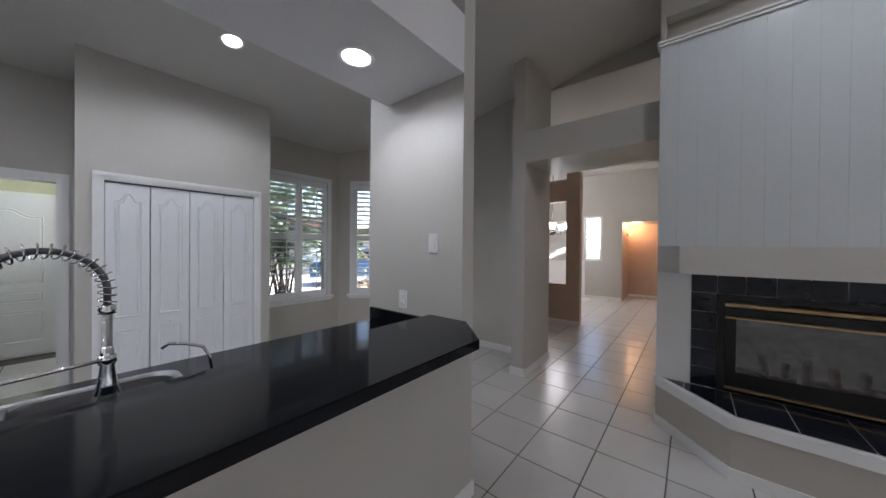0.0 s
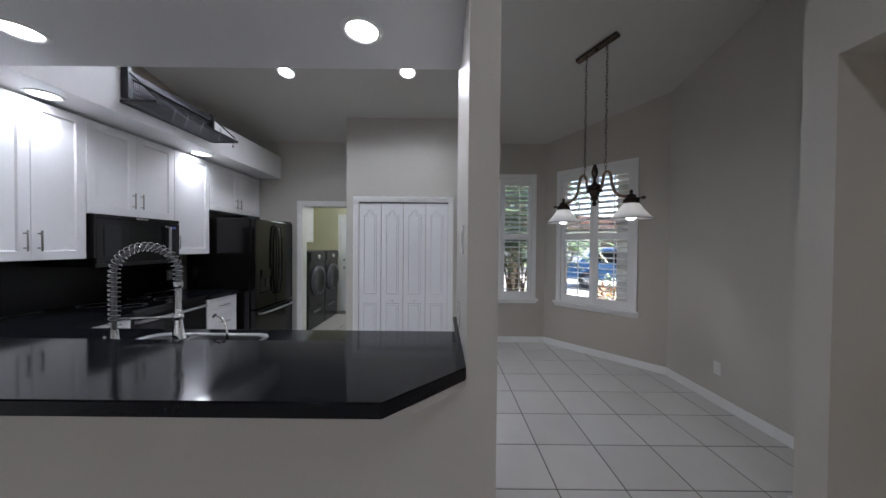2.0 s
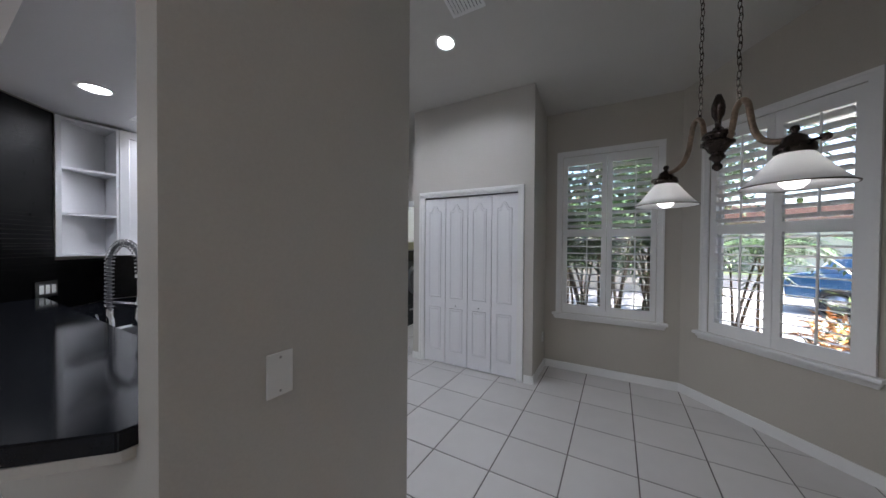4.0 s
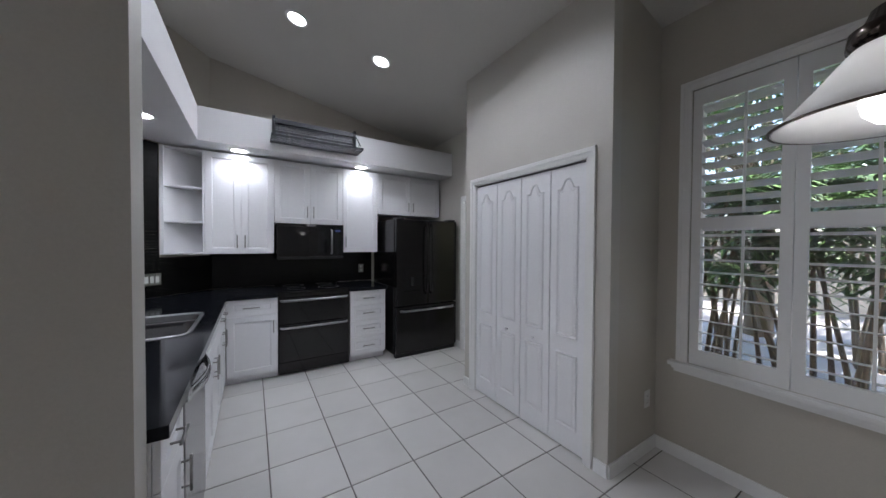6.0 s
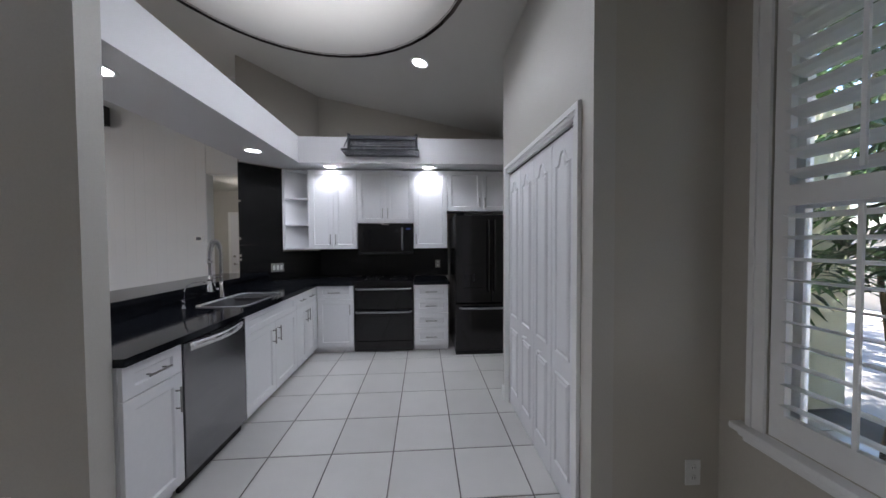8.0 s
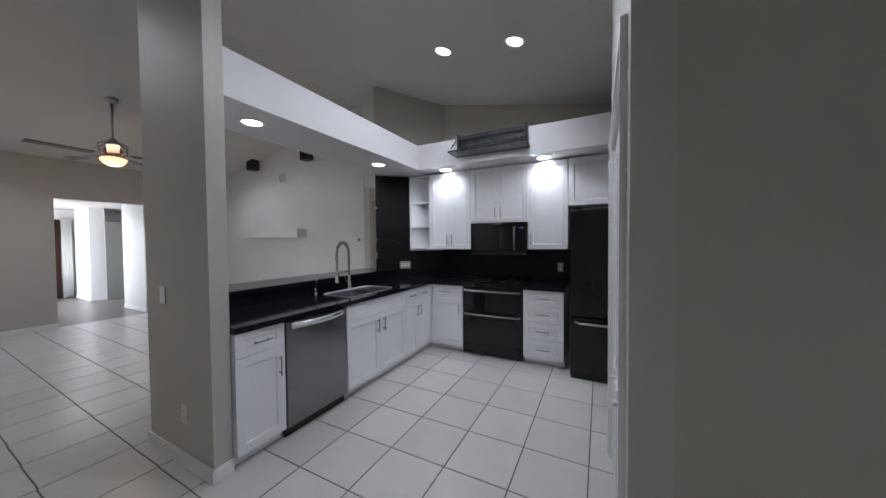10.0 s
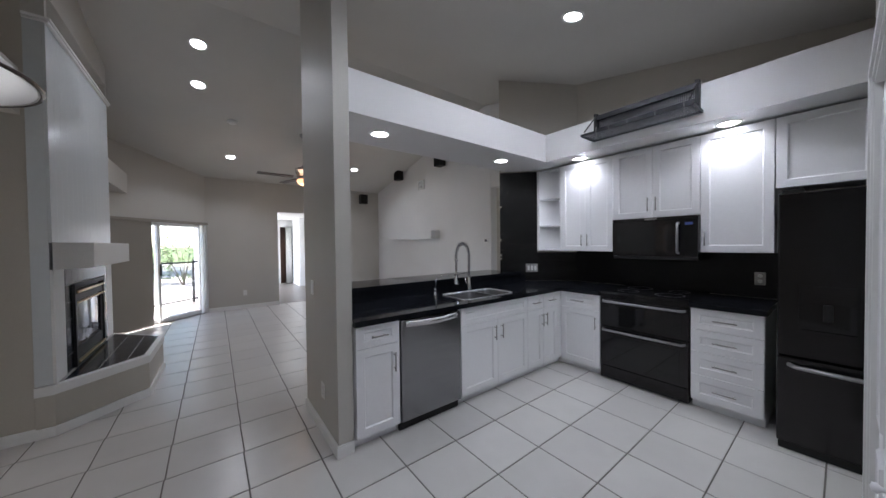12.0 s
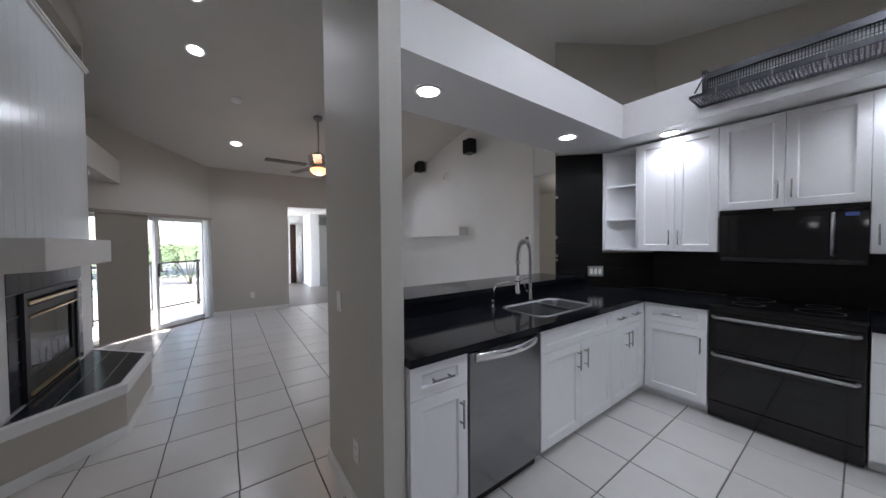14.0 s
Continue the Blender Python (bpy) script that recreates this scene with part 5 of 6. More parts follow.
def speaker(m, label="small black wall speaker near the ceiling"):
    ob = thing("speaker", m, label, "speaker", "wall speakers")
    part("cabinet", one(-0.1, 0.1, 0.06, 0.22, -0.13, 0.13, None, 0.006), BLACKPLAST, ob)
    part("grille", one(-0.09, 0.09, 0.2205, 0.232, -0.12, 0.12, None, 0.004), mat("black cloth", (0.008, 0.008, 0.008), 0.95, grain=0.1, scale=300, bump=0.1), ob)
    part("bracket", box(one(-0.025, 0.025, 0.0, 0.008, -0.05, 0.05), -0.012, 0.012, 0.008, 0.062, -0.015, 0.015), BLACKPLAST, ob)


speaker(pose(3.0, BACK, 3.2, 0, 0, 0))
speaker(pose(1.25, BACK, 3.2, 0, 0, 0))
speaker(pose(EAST, -1.3, 2.72, 0, 0, 90))
vent = thing("wall_vent", pose(2.17, BACK + 0.0125, 2.84), "white louvered air vent high on the wall", "vent")
part("frame", box(box(box(box(bmesh.new(), -0.14, -0.115, 0, 0.012, -0.12, 0.12), 0.115, 0.14, 0, 0.012, -0.12, 0.12), -0.115, 0.115, 0, 0.012, 0.095, 0.12), -0.115, 0.115, 0, 0.012, -0.12, -0.095), PLASTIC_W, vent)
part("backing", one(-0.115, 0.115, 0.0005, 0.002, -0.095, 0.095), BLACKPLAST, vent)
for i in range(8):
    part("slat", box(bmesh.new(), -0.115, 0.115, -0.008, 0.008, -0.001, 0.001, pose(0, 0.008, -0.083 + i * 0.0237, 62)), PLASTIC_W, vent)

# curtains and wood floor of the east room
struct("floor_east_room", one(EAST + 0.07, 9.15, -1.75, 2.6, -0.1, 0.002), WOODFLOOR, "grey brown wood floor", "floor")


struct("wall_east_hall", one(4.631, 5.8, -0.52, -0.38, 0, 2.4), WHITE_WALL, "white hall wall end", "wall")
struct("wall_east_room_fin", one(7.67, 8.75, -0.6, -0.32, 0, 2.4), WHITE_WALL, "white wall end in the east room", "wall")
baseboard((4.631, -0.38), (5.8, -0.38))
baseboard((7.67, -0.32), (8.75, -0.32))
er = pose(7.5, -0.55, 0, 0, 0, 90)
solid("door", box(bmesh.new(), -0.85, 0.0, 0.0, 0.04, 0.01, 2.03, er), mat("grey door paint", (0.22, 0.22, 0.21), 0.5, grain=0.03, scale=40), "grey interior door standing open in the east room", "door")
for a, b, mt, lb in ((0.34, 0.52, DARKCURTAIN, "dark brown curtain gathered at the window"), (0.53, 0.72, SHEER, "white sheer curtain gathered at the window")):
    bm = bmesh.new()
    n = 30
    rows = [[bm.verts.new((8.86 + 0.03 * math.sin(i * 1.3), 0.42 - a - (b - a) * i / n, z)) for i in range(n + 1)] for z in (0.03, 2.12)]
    for i in range(n):
        f = bm.faces.new((rows[0][i], rows[0][i + 1], rows[1][i + 1], rows[1][i]))
        f.smooth = True
    ob = solid("curtain", bm, mt, lb, "curtain")
    ob.modifiers.new("thickness", "SOLIDIFY").thickness = 0.006
window_light("east_window_light", (7.3, 1.0, 1.1), (7.3, -1.0, 0.8), 2.1, 2.0, 30)

# ---- laundry room ----
APPL = mat("graphite appliance enamel", (0.05, 0.052, 0.058), 0.25, metal=0.4, grain=0.1, scale=40, stain=0.05)


def washer(x, label):
    ob = thing("washing_machine", pose(x, -0.9, 0), label, "washing machine", "laundry machines")
    part("pedestal", one(0, 0.68, -0.75, -0.01, 0.0, 0.36, None, 0.01), APPL, ob)
    part("drawer_handle", one(0.2, 0.48, -0.012, 0.008, 0.27, 0.3, None, 0.004), STEEL, ob)
    part("body", one(0, 0.68, -0.75, 0.0, 0.362, 1.34, None, 0.02), APPL, ob)
    d = part("door", lathe(bmesh.new(), [(0.0, 0.03), (0.15, 0.035), (0.2, 0.05), (0.235, 0.045), (0.25, 0.0)], 32, pose(0.34, 0, 0.82, -90)), BLACKGLASS, ob, "round dark glass door")
    part("door_ring", lathe(bmesh.new(), [(0.205, 0.05), (0.225, 0.058), (0.25, 0.05), (0.258, 0.0)], 32, pose(0.34, 0.002, 0.82, -90)), GUNMETAL, d, "chrome ring")
    part("control_panel", one(0.02, 0.66, 0.001, 0.02, 1.16, 1.32, None, 0.008), BLACKGLASS, ob)
    part("dial", lathe(bmesh.new(), [(0.001, 0.045), (0.035, 0.045), (0.04, 0.02)], 20, pose(0.34, 0, 1.24, -90)), CHROME, ob)


washer(-5.68, "graphite front-loading washer on a pedestal")
washer(-6.38, "graphite front-loading dryer on a pedestal")
cabinet("laundry_cabinet", pose(-6.2, -1.36, 0), 1.2, 1.5, 2.2, 0.33, [
    ("door", 0, 0.6, 1.5, 2.2, (0.55, 1.58, 0.12, True)), ("door", 0.6, 1.2, 1.5, 2.2, (0.65, 1.58, 0.12, True))], "white shaker wall cabinet above the laundry machines", UG)
LD = pose(-6.65, -0.06, 0, 0, 0, -90)
casing(LD, 0.0, 0.86, 2.05, "white casing round the laundry's outer door", jamb=0.0)


def panel_door(m, w, h, label, lever=0.08, hinge_gap=True):
    ob = thing("panel_door", m, label, "door")
    bm = one(0.012, w - 0.012, 0.003, 0.035, 0.01, h, None, 0.002)
    relief(bm, 0.13, w - 0.13, 0.95, h - 0.14, 0.035, 0.09)
    relief(bm, 0.13, w - 0.13, 0.7, 0.86, 0.035)
    relief(bm, 0.13, w - 0.13, 0.2, 0.6, 0.035)
    d = part("leaf", bm, DOORWHITE, ob)
    part("deadbolt", lathe(bmesh.new(), [(0.001, 0.02), (0.024, 0.018), (0.028, 0.0)], 16, pose(w - lever, 0.035, 1.12, -90)), NICKEL, d)
    bm = lathe(bmesh.new(), [(0.001, 0.02), (0.022, 0.018), (0.028, 0.0)], 16, pose(w - lever, 0.035, 0.95, -90))
    tube(bm, [(w - lever, 0.045, 0.95), (w - lever, 0.075, 0.95), (w - lever - 0.1, 0.08, 0.945)], 0.008, 8)
    part("lever", bm, NICKEL, d)
    for z in (0.25, 1.0, 1.8):
        part("hinge", one(0.004, 0.018, 0.034, 0.042, z - 0.045, z + 0.045), NICKEL, d)
    return ob


panel_door(LD, 0.86, 2.04, "white panelled outer door of the laundry, closed")
bulb("laundry_lamp", (-5.6, -0.3, 2.3), 3.3, (0.86, 1.0, 0.92), 0.12)
ll = thing("laundry_light", pose(-5.6, -0.3, 2.5), "round white flush ceiling light, on", "ceiling light")
part("base", lathe(bmesh.new(), [(0.001, -0.001), (0.16, -0.001), (0.16, -0.03), (0.15, -0.035)], 28), TRIM, ll)
part("diffuser", lathe(bmesh.new(), [(0.15, -0.034), (0.145, -0.07), (0.09, -0.1), (0.001, -0.108)], 28), LAMP, ll, "glowing white diffuser")

# south hall: a white door with casing
hd = pose(0.3, -4.35, 0, 0, 0, 0)
casing(hd, 0.0, 0.8, 2.05, "white casing round a hall door", jamb=0.0)
panel_door(hd, 0.8, 2.04, "white panelled hall door, closed")
bulb("south_hall_lamp", (0.12, -3.38, 2.52), 6.0, (1.0, 0.95, 0.85), 0.1)
sl = thing("hall_light", pose(0.12, -3.38, 2.6), "round white flush hall light, on", "ceiling light")
part("base", lathe(bmesh.new(), [(0.001, -0.001), (0.105, -0.001), (0.105, -0.01)], 24), TRIM, sl)
part("diffuser", lathe(bmesh.new(), [(0.1, -0.01), (0.09, -0.016), (0.001, -0.02)], 24), LAMP, sl)

# dining room and foyer
din = thing("dining_chandelier", pose(-2.75, 7.8, 0), "bronze dining chandelier with white glass shades, lit", "chandelier")
part("stem", tube(bmesh.new(), [(0, 0, 3.6), (0, 0, 1.85)], 0.01, 8), BRONZE, din)
part("bowl", lathe(bmesh.new(), [(0.001, 1.75), (0.03, 1.77), (0.07, 1.83), (0.09, 1.88), (0.04, 1.93), (0.015, 2.0)], 18), BRONZE, din)
for k in range(5):
    a = 2 * math.pi * k / 5
    c, s = math.cos(a), math.sin(a)
    part("arm", tube(bmesh.new(), [(0.05 * c, 0.05 * s, 1.86), (0.18 * c, 0.18 * s, 1.8), (0.32 * c, 0.32 * s, 1.84), (0.36 * c, 0.36 * s, 1.92)], 0.009, 6), BRONZE, din)
    part("shade", lathe(bmesh.new(), [(0.03, 1.93), (0.06, 1.98), (0.09, 2.04), (0.1, 2.07)], 18, Matrix.Translation((0.36 * c, 0.36 * s, 0))), LAMP, din, "glowing white glass shade")
bulb("dining_lamp", (-2.75, 7.8, 2.15), 9.0, (1.0, 0.9, 0.78), 0.25)
wains = struct("wainscot", one(-4.59, -2.46, 9.72, 9.749, 0.085, 1.05), TRIM, "white wainscot panelling with a chair rail", "wainscot")
struct("chair_rail", one(-4.59, -2.46, 9.7, 9.749, 1.051, 1.1), TRIM, "white chair rail", "trim")
fw = thing("window_3", pose(-2.05, 9.75, 0, 0, 0, 180), "tall white foyer window with bright daylight", "window", kind="structure")
part("window_frame", box(box(box(box(box(bmesh.new(), -0.05, 0.0, 0.001, 0.02, 1.1, 2.4), 0.4, 0.45, 0.001, 0.02, 1.1, 2.4), 0, 0.4, 0.001, 0.02, 2.35, 2.4), 0, 0.4, 0.001, 0.04, 1.1, 1.15), 0.0, 0.4, -0.08, -0.04, 1.72, 1.76), TRIM, fw)
p = part("pane", one(0, 0.4, -0.066, -0.06, 1.15, 2.35), GLASS, fw)
p.visible_shadow = False
dw = thing("window_4", pose(-2.6, 9.75, 0, 0, 0, 180), "white dining room window with closed slatted blinds", "window", kind="structure")
part("window_frame", box(box(box(bmesh.new(), 0.35, 0.41, 0.001, 0.03, 1.1, 2.3), 1.2, 1.26, 0.001, 0.03, 1.1, 2.3), 0.41, 1.2, 0.001, 0.03, 2.24, 2.3), TRIM, dw)
for i in range(24):
    part("slat", box(bmesh.new(), 0.41, 1.2, -0.022, 0.022, -0.0015, 0.0015, pose(0, 0.03, 1.13 + i * 0.046, 50)), TRIM, dw)
window_light("dining_window_light", (-3.4, 9.6, 1.7), (-3.0, 7.0, 1.0), 0.9, 1.2, 11)
sc = thing("wall_sconce", pose(-1.49, 10.45, 1.95), "small warm uplighting wall sconce", "sconce")
part("shade", lathe(bmesh.new(), [(0.04, -0.1), (0.07, 0.0), (0.085, 0.1)], 18, Matrix.Translation((0.09, 0, 0))), WARMLAMP, sc)
part("bracket", one(0.0, 0.05, -0.02, 0.02, -0.1, -0.05), BRONZE, sc)
bulb("sconce_lamp", (-1.3, 10.45, 2.1), 10.0, (1.0, 0.62, 0.34), 0.06)
fd = pose(0.75, 10.85, 0, 0, 0, 180)
casing(fd, 0.0, 0.9, 2.05, "white casing round the foyer door", jamb=0.0)
solid("door", box(bmesh.new(), 0.012, 0.888, 0.003, 0.02, 0.01, 2.03, fd), GREIGE, "grey foyer door, closed", "door")
sd = thing("smoke_detector", pose(-0.4, 9.75, 2.6, 0, 0, 180), "small white round smoke detector on the wall", "smoke detector")
part("case", lathe(bmesh.new(), [(0.001, 0.03), (0.05, 0.03), (0.06, 0.0)], 20, pose(0, 0, 0, -90)), PLASTIC_W, sd)
for x, y in ((0.25, 5.2), (0.25, 8.2)):
    ceiling_can(x, y, 3.6, 0, CAN_WATTS * 0.6, color=(1.0, 0.82, 0.62))
ceiling_can(5.6, 0.3, 2.4, 0, CAN_WATTS)

# ---- outdoors ----
BARK = mat("palm stem", (0.16, 0.12, 0.08), 0.9, grain=0.4, scale=25, bump=0.5, stain=0.3)
LEAF = mat("palm leaf", (0.055, 0.115, 0.03), 0.45, grain=0.3, scale=12, stain=0.3, rand=0.35)
LEAF2 = mat("shrub leaf", (0.075, 0.12, 0.03), 0.5, grain=0.3, scale=12, stain=0.3, rand=0.4)
FLOWER = mat("red yellow croton leaf", (0.35, 0.16, 0.03), 0.5, grain=0.3, scale=12, rand=0.5)
BRICK = mat("sunlit stucco", (0.5, 0.44, 0.36), 0.8, grain=0.1, scale=30, stain=0.1)
ASPHALT = mat("asphalt", (0.055, 0.055, 0.055), 0.9, grain=0.2, scale=60, bump=0.2)


def leaf_blade(bm, p, d, up, length, width):
    d, up = d.normalized(), up.normalized()
    s = d.cross(up).normalized()
    a = bm.verts.new(p)
    b = bm.verts.new(p + d * length * 0.4 + s * width / 2)
    c = bm.verts.new(p + d * length - Vector((0, 0, length * 0.18)))
    e = bm.verts.new(p + d * length * 0.4 - s * width / 2)
    m = bm.verts.new(p + d * length * 0.5 - up * width * 0.25)
    for f in ((a, b, m), (b, c, m), (c, e, m), (e, a, m)):
        bm.faces.new(f)


def palm(x, y, stems, height, seed, label, fronds=9, flen=0.9):
    rnd = random.Random(seed)
    ob = thing("palm", pose(x, y, -0.12), label, "palm tree", "garden palms")
    crown = bmesh.new()
    for k in range(stems):
        a = rnd.uniform(0, 2 * math.pi)
        lean = rnd.uniform(0.05, 0.35)
        h = height * rnd.uniform(0.55, 1.0)
        pts, rad = [], []
        x0, y0 = rnd.uniform(-0.15, 0.15), rnd.uniform(-0.15, 0.15)
        for i in range(7):
            t = i / 6
            pts.append((x0 + math.cos(a) * lean * h * t ** 1.5, y0 + math.sin(a) * lean * h * t ** 1.5, h * t))
            rad.append(0.024 - 0.012 * t)
        part("stem", tube(bmesh.new(), pts, rad, 7), BARK, ob)
        tip = Vector(pts[-1])
        for f in range(fronds):
            fa = 2 * math.pi * f / fronds + rnd.uniform(-0.3, 0.3)
            rise = rnd.uniform(0.1, 0.9)
            prev = tip
            for i in range(1, 9):
                t = i / 8
                r = flen * t
                q = tip + Vector((math.cos(fa) * r, math.sin(fa) * r, rise * r - 0.75 * flen * t * t))
                d = q - prev
                side = d.cross(Vector((0, 0, 1))).normalized()
                for s in (-1, 1):
                    for o in (0.0, 0.5):
                        leaf_blade(crown, prev + d * o, side * s + d.normalized() * 0.7, Vector((0, 0, 1)), flen * 0.38 * (1 - 0.55 * t), 0.035)
                prev = q
    part("crown", crown, LEAF, ob)
    return ob


def shrub(x, y, r, h, seed, material, label, n=420):
    rnd = random.Random(seed)
    ob = thing("shrub", pose(x, y, -0.12), label, "shrub", "garden shrubs")
    bm = bmesh.new()
    tw = bmesh.new()
    for k in range(9):
        a, l = rnd.uniform(0, 6.28), rnd.uniform(0.2, 0.9)
        tube(tw, [(0, 0, 0), (math.cos(a) * r * l * 0.5, math.sin(a) * r * l * 0.5, h * 0.45), (math.cos(a) * r * l, math.sin(a) * r * l, h * 0.85)], [0.015, 0.01, 0.004], 5)
    part("twigs", tw, BARK, ob)
    for i in range(n):
        a, e = rnd.uniform(0, 6.28), rnd.uniform(-0.1, 1)
        rr = r * rnd.uniform(0.35, 1.0) * math.sqrt(max(0.1, 1 - e * e * 0.8)) * (1 + 0.25 * math.sin(a * 3 + seed))
        p = Vector((math.cos(a) * rr, math.sin(a) * rr, h * (0.15 + 0.85 * max(e, 0) * rnd.uniform(0.6, 1.1)) + 0.05))
        leaf_blade(bm, p, Vector((math.cos(a) + rnd.uniform(-1, 1), math.sin(a) + rnd.uniform(-1, 1), rnd.uniform(-0.2, 0.9))), Vector((rnd.uniform(-0.3, 0.3), 0.2, 1)), rnd.uniform(0.1, 0.2), 0.06)
    part("leaves", bm, material, ob)
    return ob


palm(-6.3, 2.2, 6, 2.6, 3, "multi-stemmed garden palm by the window", 9, 0.9)
palm(-6.55, 2.75, 7, 2.3, 33, "dense multi-stemmed garden palm by the window", 8, 0.7)
palm(-6.75, 1.75, 7, 2.6, 41, "dense multi-stemmed garden palm by the window", 9, 0.8)
palm(-7.3, 3.1, 6, 3.2, 7, "tall multi-stemmed green garden palm", 9, 1.0)
palm(-5.9, 1.4, 5, 2.2, 11, "multi-stemmed garden palm by the window", 8, 0.8)
palm(-7.0, 1.2, 6, 3.4, 5, "tall multi-stemmed green garden palm", 9, 1.0)
palm(-6.6, 3.9, 4, 1.7, 15, "young green garden palm by the drive", 8, 0.7)
palm(-8.6, 2.2, 6, 3.8, 21, "tall multi-stemmed green garden palm", 9, 1.1)
shrub(-5.6, 4.4, 0.4, 0.8, 2, FLOWER, "red and yellow croton shrub")
shrub(-6.4, 4.9, 0.5, 0.9, 4, LEAF2, "low green leafy garden shrub")
shrub(-6.0, 2.9, 0.4, 0.6, 8, LEAF2, "low green leafy garden shrub")

struct("pavement", one(-15.9, -4.76, -8.0, 20.0, -0.118, -0.1), PAVE, "sunlit pale concrete driveway", "driveway")
struct("road", one(-24.0, -16.0, -60, 80, -0.118, -0.10), ASPHALT, "grey asphalt street", "road")
struct("garden_wall", one(-13.2, -12.9, -6.0, 3.4, -0.12, 1.7), BRICK, "pale stucco garden wall", "wall")


def car(m, color, label):
    ob = thing("car", m, label, "car", "parked cars")
    paint = mat("car paint", color, 0.2, metal=0.2, grain=0.02, scale=30, coat=0.8)
    side = [(-2.2, 0.35), (-2.25, 0.7), (-2.1, 0.92), (-1.75, 1.0), (-1.3, 1.42), (-0.9, 1.5), (0.35, 1.5), (1.05, 1.02), (1.95, 0.88), (2.22, 0.68), (2.22, 0.35)]
    bm = bmesh.new()
    rows = []
    for y, k in ((-0.88, 0.0), (-0.8, 1.0), (0.8, 1.0), (0.88, 0.0)):
        rows.append([bm.verts.new((x * (1.0 if k else 0.985), y * (1 - 0.16 * max(0, z - 0.95)), z if k else min(z, 0.98) - 0.0)) for x, z in side])
    for a, b in zip(rows, rows[1:]):
        for i in range(len(side)):
            bm.faces.new((a[i], a[(i + 1) % len(side)], b[(i + 1) % len(side)], b[i]))
    bm.faces.new(rows[0])
    bm.faces.new(rows[-1][::-1])
    bmesh.ops.recalc_face_normals(bm, faces=bm.faces)
    part("body", bm, paint, ob)
    for s in (-1, 1):
        bm = bmesh.new()
        prism(bm, [(-1.25, 1.03), (-0.95, 1.4), (0.3, 1.4), (0.85, 1.03)], 0, 0.012, pose(0, s * 0.86, 0, 90))
        part("side_window", bm, BLACKGLASS, ob)
    for x in (-1.4, 1.35):
        for s in (-1, 1):
            w = part("wheel", lathe(bmesh.new(), [(0.2, -0.1), (0.31, -0.1), (0.33, -0.06), (0.33, 0.06), (0.31, 0.1), (0.2, 0.1), (0.2, -0.1)], 22, pose(x, s * 0.8, 0.33, 90)), BLACKPLAST, ob)
            part("rim", lathe(bmesh.new(), [(0.001, -0.1), (0.2, -0.08), (0.2, 0.08), (0.001, 0.1)], 18, pose(x, s * 0.8, 0.33, 90)), STEEL, w)
    return ob


car(pose(-11.0, 8.2, -0.1, 0, 0, 60), (0.03, 0.10, 0.22), "blue car parked on the driveway")
car(pose(-19.0, 12.0, -0.1, 0, 0, 92), (0.6, 0.6, 0.6), "white car parked on the street")
house = thing("house", pose(-34, 14, -0.1), "pale stucco house across the street", "house")
part("wall", one(-5, 5, -9, 9, 0, 3.2), BRICK, house)
rf = bmesh.new()
prism(rf, [(-5.6, -9.6), (5.6, -9.6), (5.6, 9.6), (-5.6, 9.6)], 3.201, 3.4)
prism(rf, [(-3.2, -7.0), (3.2, -7.0), (3.2, 7.0), (-3.2, 7.0)], 3.401, 4.6)
part("roof", rf, mat("roof tile", (0.22, 0.13, 0.09), 0.8, grain=0.3, scale=8), house)
for y in (-6, -2, 3, 6.5):
    w = part("window", one(5.0, 5.04, y - 0.7, y + 0.7, 0.9, 2.2), BLACKGLASS, house)


def tree(x, y, h, r, seed, label):
    rnd = random.Random(seed)
    ob = thing("tree", pose(x, y, -0.12), label, "tree", "garden trees")
    tr = tube(bmesh.new(), [(0, 0, 0), (0.1, 0.05, h * 0.3), (0.0, 0.1, h * 0.6), (0.1, 0.0, h * 0.85)], [0.2, 0.15, 0.1, 0.03], 9)
    for k in range(7):
        a = 6.28 * k / 7 + rnd.uniform(-0.3, 0.3)
        z = h * rnd.uniform(0.35, 0.6)
        tube(tr, [(0, 0, z), (math.cos(a) * r * 0.4, math.sin(a) * r * 0.4, z + h * 0.15), (math.cos(a) * r * 0.8, math.sin(a) * r * 0.8, z + h * 0.3)], [0.07, 0.05, 0.02], 6)
    part("trunk", tr, BARK, ob)
    bm = bmesh.new()
    for c in range(26):
        a, e, rr = rnd.uniform(0, 6.28), rnd.uniform(-0.5, 1), rnd.uniform(0.4, 1.0) * r
        cc = Vector((math.cos(a) * rr * math.sqrt(1 - 0.7 * e * e), math.sin(a) * rr * math.sqrt(1 - 0.7 * e * e), h * 0.68 + e * h * 0.3))
        for i in range(60):
            d = Vector((rnd.gauss(0, 1), rnd.gauss(0, 1), rnd.gauss(0, 0.8)))
            leaf_blade(bm, cc + d * r * 0.17, d + Vector((0, 0, 0.2)), Vector((0.1, 0.1, 1)), r * 0.11, r * 0.05)
    part("crown", bm, LEAF2, ob)


tree(-9.6, 1.0, 5.2, 2.1, 61, "leafy green tree beside the drive")
tree(-9.8, 3.6, 5.6, 2.2, 62, "leafy green tree beside the drive")
tree(-9.2, -1.6, 5.2, 2.0, 63, "leafy green tree beside the drive")
tree(-14.5, 3.0, 6.5, 2.6, 1, "leafy green tree in the garden")
tree(-14.0, 15.0, 7.0, 2.8, 2, "leafy green tree by the street")
tree(-27.0, 6.0, 8.0, 3.2, 3, "leafy tree across the street")
tree(-27.0, 24.0, 8.0, 3.4, 4, "leafy tree across the street")
tree(14.5, 10.5, 7.0, 3.0, 5, "leafy tree beyond the patio")
tree(11.0, 13.5, 7.5, 3.2, 6, "leafy tree beyond the patio")
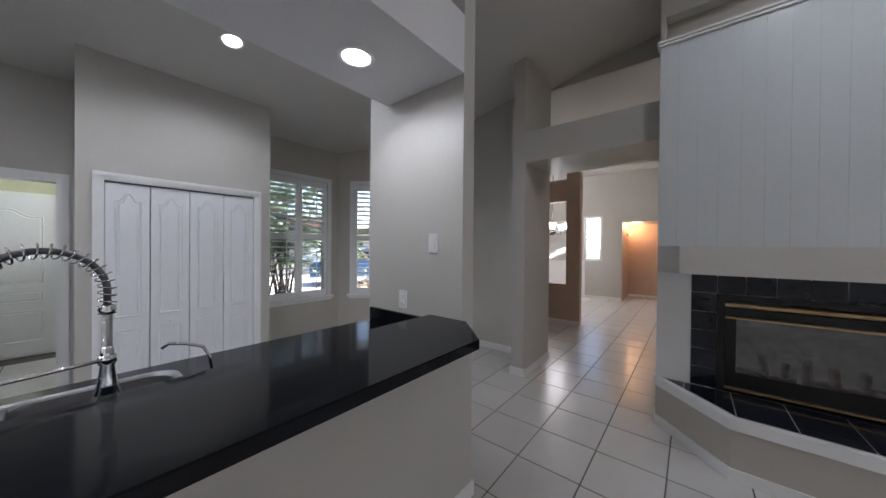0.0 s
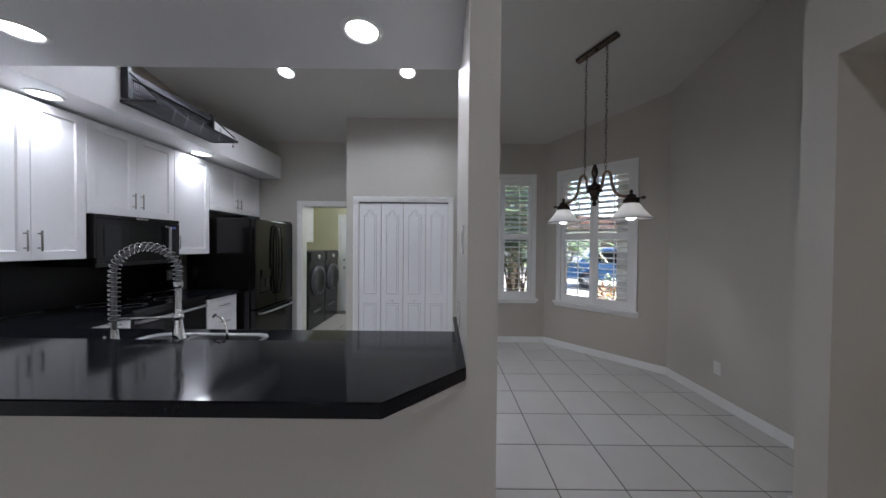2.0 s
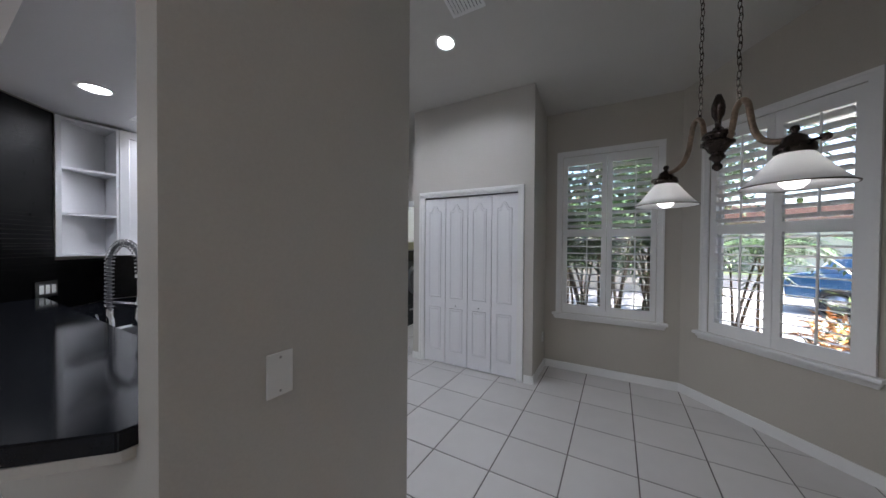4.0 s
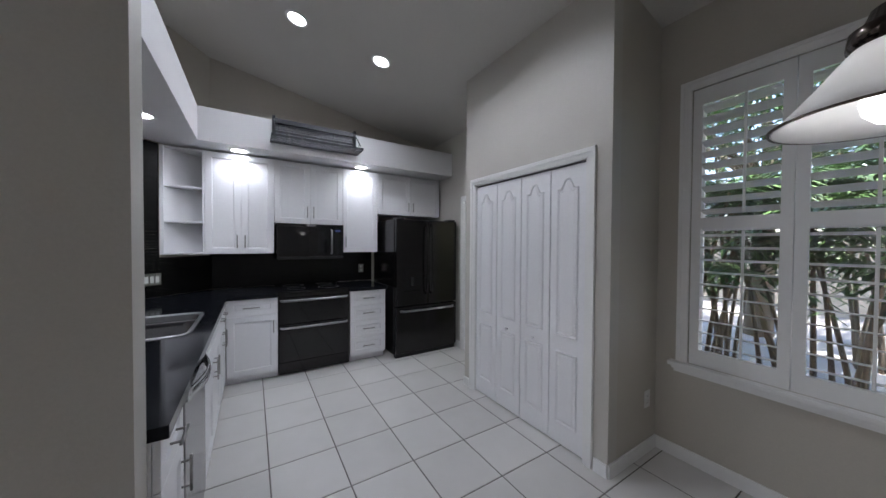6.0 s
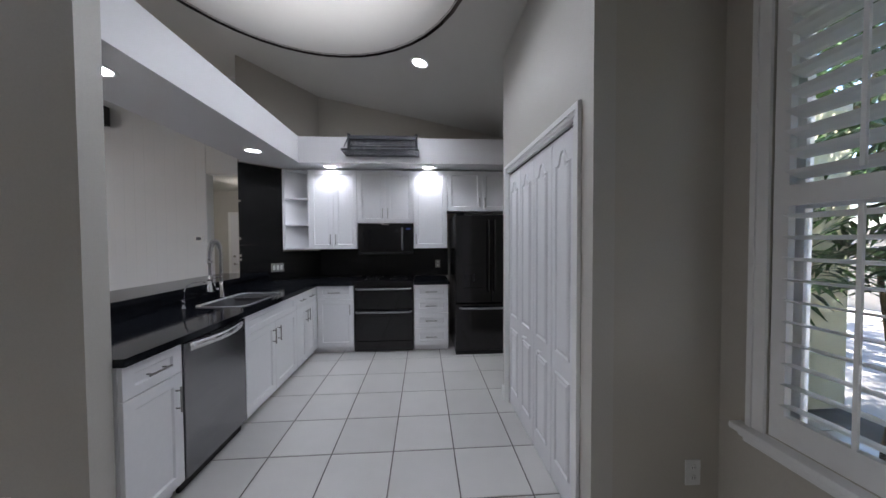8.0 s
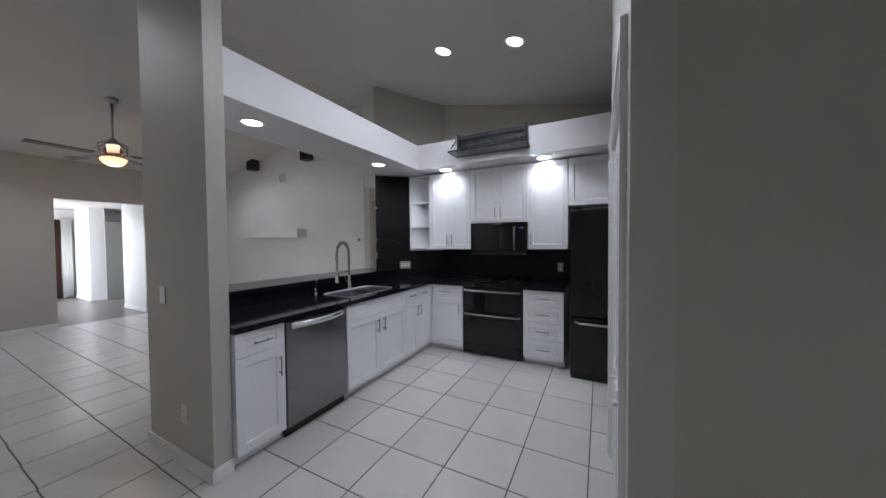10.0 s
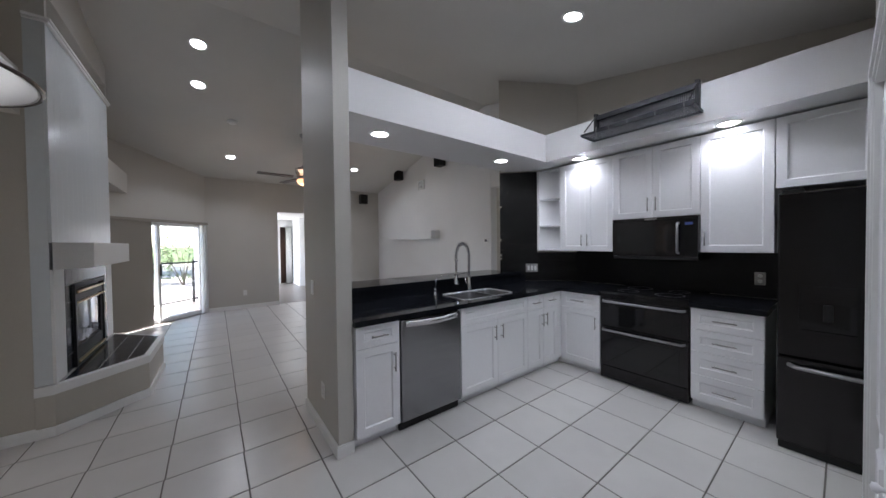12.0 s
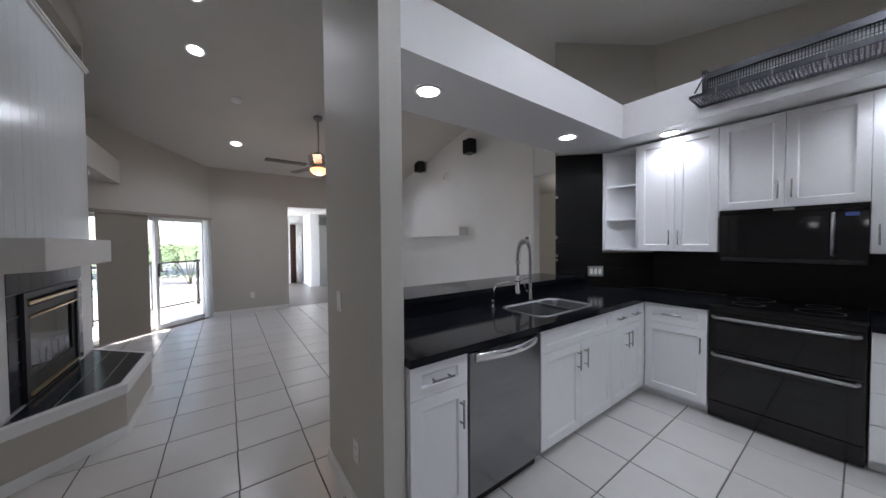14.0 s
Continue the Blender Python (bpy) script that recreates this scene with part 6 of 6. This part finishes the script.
tree(17.5, 7.0, 7.5, 3.2, 8, "leafy tree beyond the patio")
tree(15.0, 14.5, 8.0, 3.2, 9, "leafy tree beyond the patio")
for k, (x, y) in enumerate(((11.5, 3.0), (12.2, 4.6), (12.0, 6.3), (12.8, 7.9), (11.8, 1.4))):
    shrub(x, y, 1.1, 2.0 + 0.2 * (k % 3), 50 + k, LEAF2, "large green leafy hedge shrub", 900)
for k, (x, y) in enumerate(((16.0, 2.2), (19.0, 4.8), (23.0, 2.6), (18.0, 8.5), (24.0, 7.5))):
    tree(x, y, 6.5 + k % 3, 2.8, 30 + k, "leafy green tree beyond the patio")

struct("patio", one(2.9, 30.0, 2.4, 30.0, -0.118, -0.03), PAVE, "sunlit pale patio paving", "patio")
pool = struct("pool_water", one(7.2, 11.5, 5.0, 9.0, -0.03, -0.02), mat("pool water", (0.15, 0.42, 0.42), 0.05, grain=0.1, scale=4, bump=0.2), "turquoise pool water", "pool")
fence = thing("patio_fence", pose(4.95, 3.95, -0.03, 0, 0, -45), "black metal patio fence", "fence")
IRON = mat("black aluminium", (0.015, 0.015, 0.016), 0.4, metal=0.3, grain=0.1, scale=40)
for i in range(7):
    part("post", one(-3.02 + i, -2.98 + i, -0.02, 0.02, 0, 1.12), IRON, fence)
part("rail", one(-3, 3, -0.012, 0.012, 1.05, 1.09), IRON, fence)
part("rail", one(-3, 3, -0.012, 0.012, 0.1, 0.13), IRON, fence)

# ---- floors ----
PX, PY, X0, Y0 = 0.4155, 0.4165, -2.183, 0.356
bm = one(-6.75, EAST + 0.07, -4.5, 11.0, -0.12, -0.0035)
floor = struct("floor", bm, GROUT, "pale square ceramic tile floor with grey grout", "floor")
gw = 0.0042


def tile_mesh(bm, x, y):
    a, b, c, d, k = x + gw, x + PX - gw, y + gw, y + PY - gw, 0.0025
    lo = [bm.verts.new(p) for p in ((a, c, -0.006), (b, c, -0.006), (b, d, -0.006), (a, d, -0.006))]
    hi = [bm.verts.new(p) for p in ((a, c, -0.0018), (b, c, -0.0018), (b, d, -0.0018), (a, d, -0.0018))]
    tp = [bm.verts.new(p) for p in ((a + k, c + k, 0), (b - k, c + k, 0), (b - k, d - k, 0), (a + k, d - k, 0))]
    for r, s in ((lo, hi), (hi, tp)):
        for i in range(4):
            bm.faces.new((r[i], r[(i + 1) % 4], s[(i + 1) % 4], s[i]))
    bm.faces.new(tp)


bm = bmesh.new()
tile_mesh(bm, 0, 0)
tile_data = mesh_of("tile", bm, TILE)
rest = bmesh.new()
count = 0
for i in range(-12, 17):
    for j in range(-12, 26):
        x, y = X0 + i * PX, Y0 + j * PY
        y -= 0.013 * max(0.0, x + 1.9)  # the courses run slightly out of square in the living room
        if x > EAST or x + PX > EAST + 0.5 or x < -6.75 or y + PY > 11.0 or y < -4.5:
            continue
        if -4.6 < x < 0.3 and -1.3 < y < 3.7 and count < 300:
            ob = new("tile", tile_data)
            ob.location = (x, y, 0)
            ob.parent = floor
            count += 1
        else:
            tile_mesh(rest, x, y)
ob = part("tile_field", rest, TILE, floor)
tagged(ob, kind="stuff")
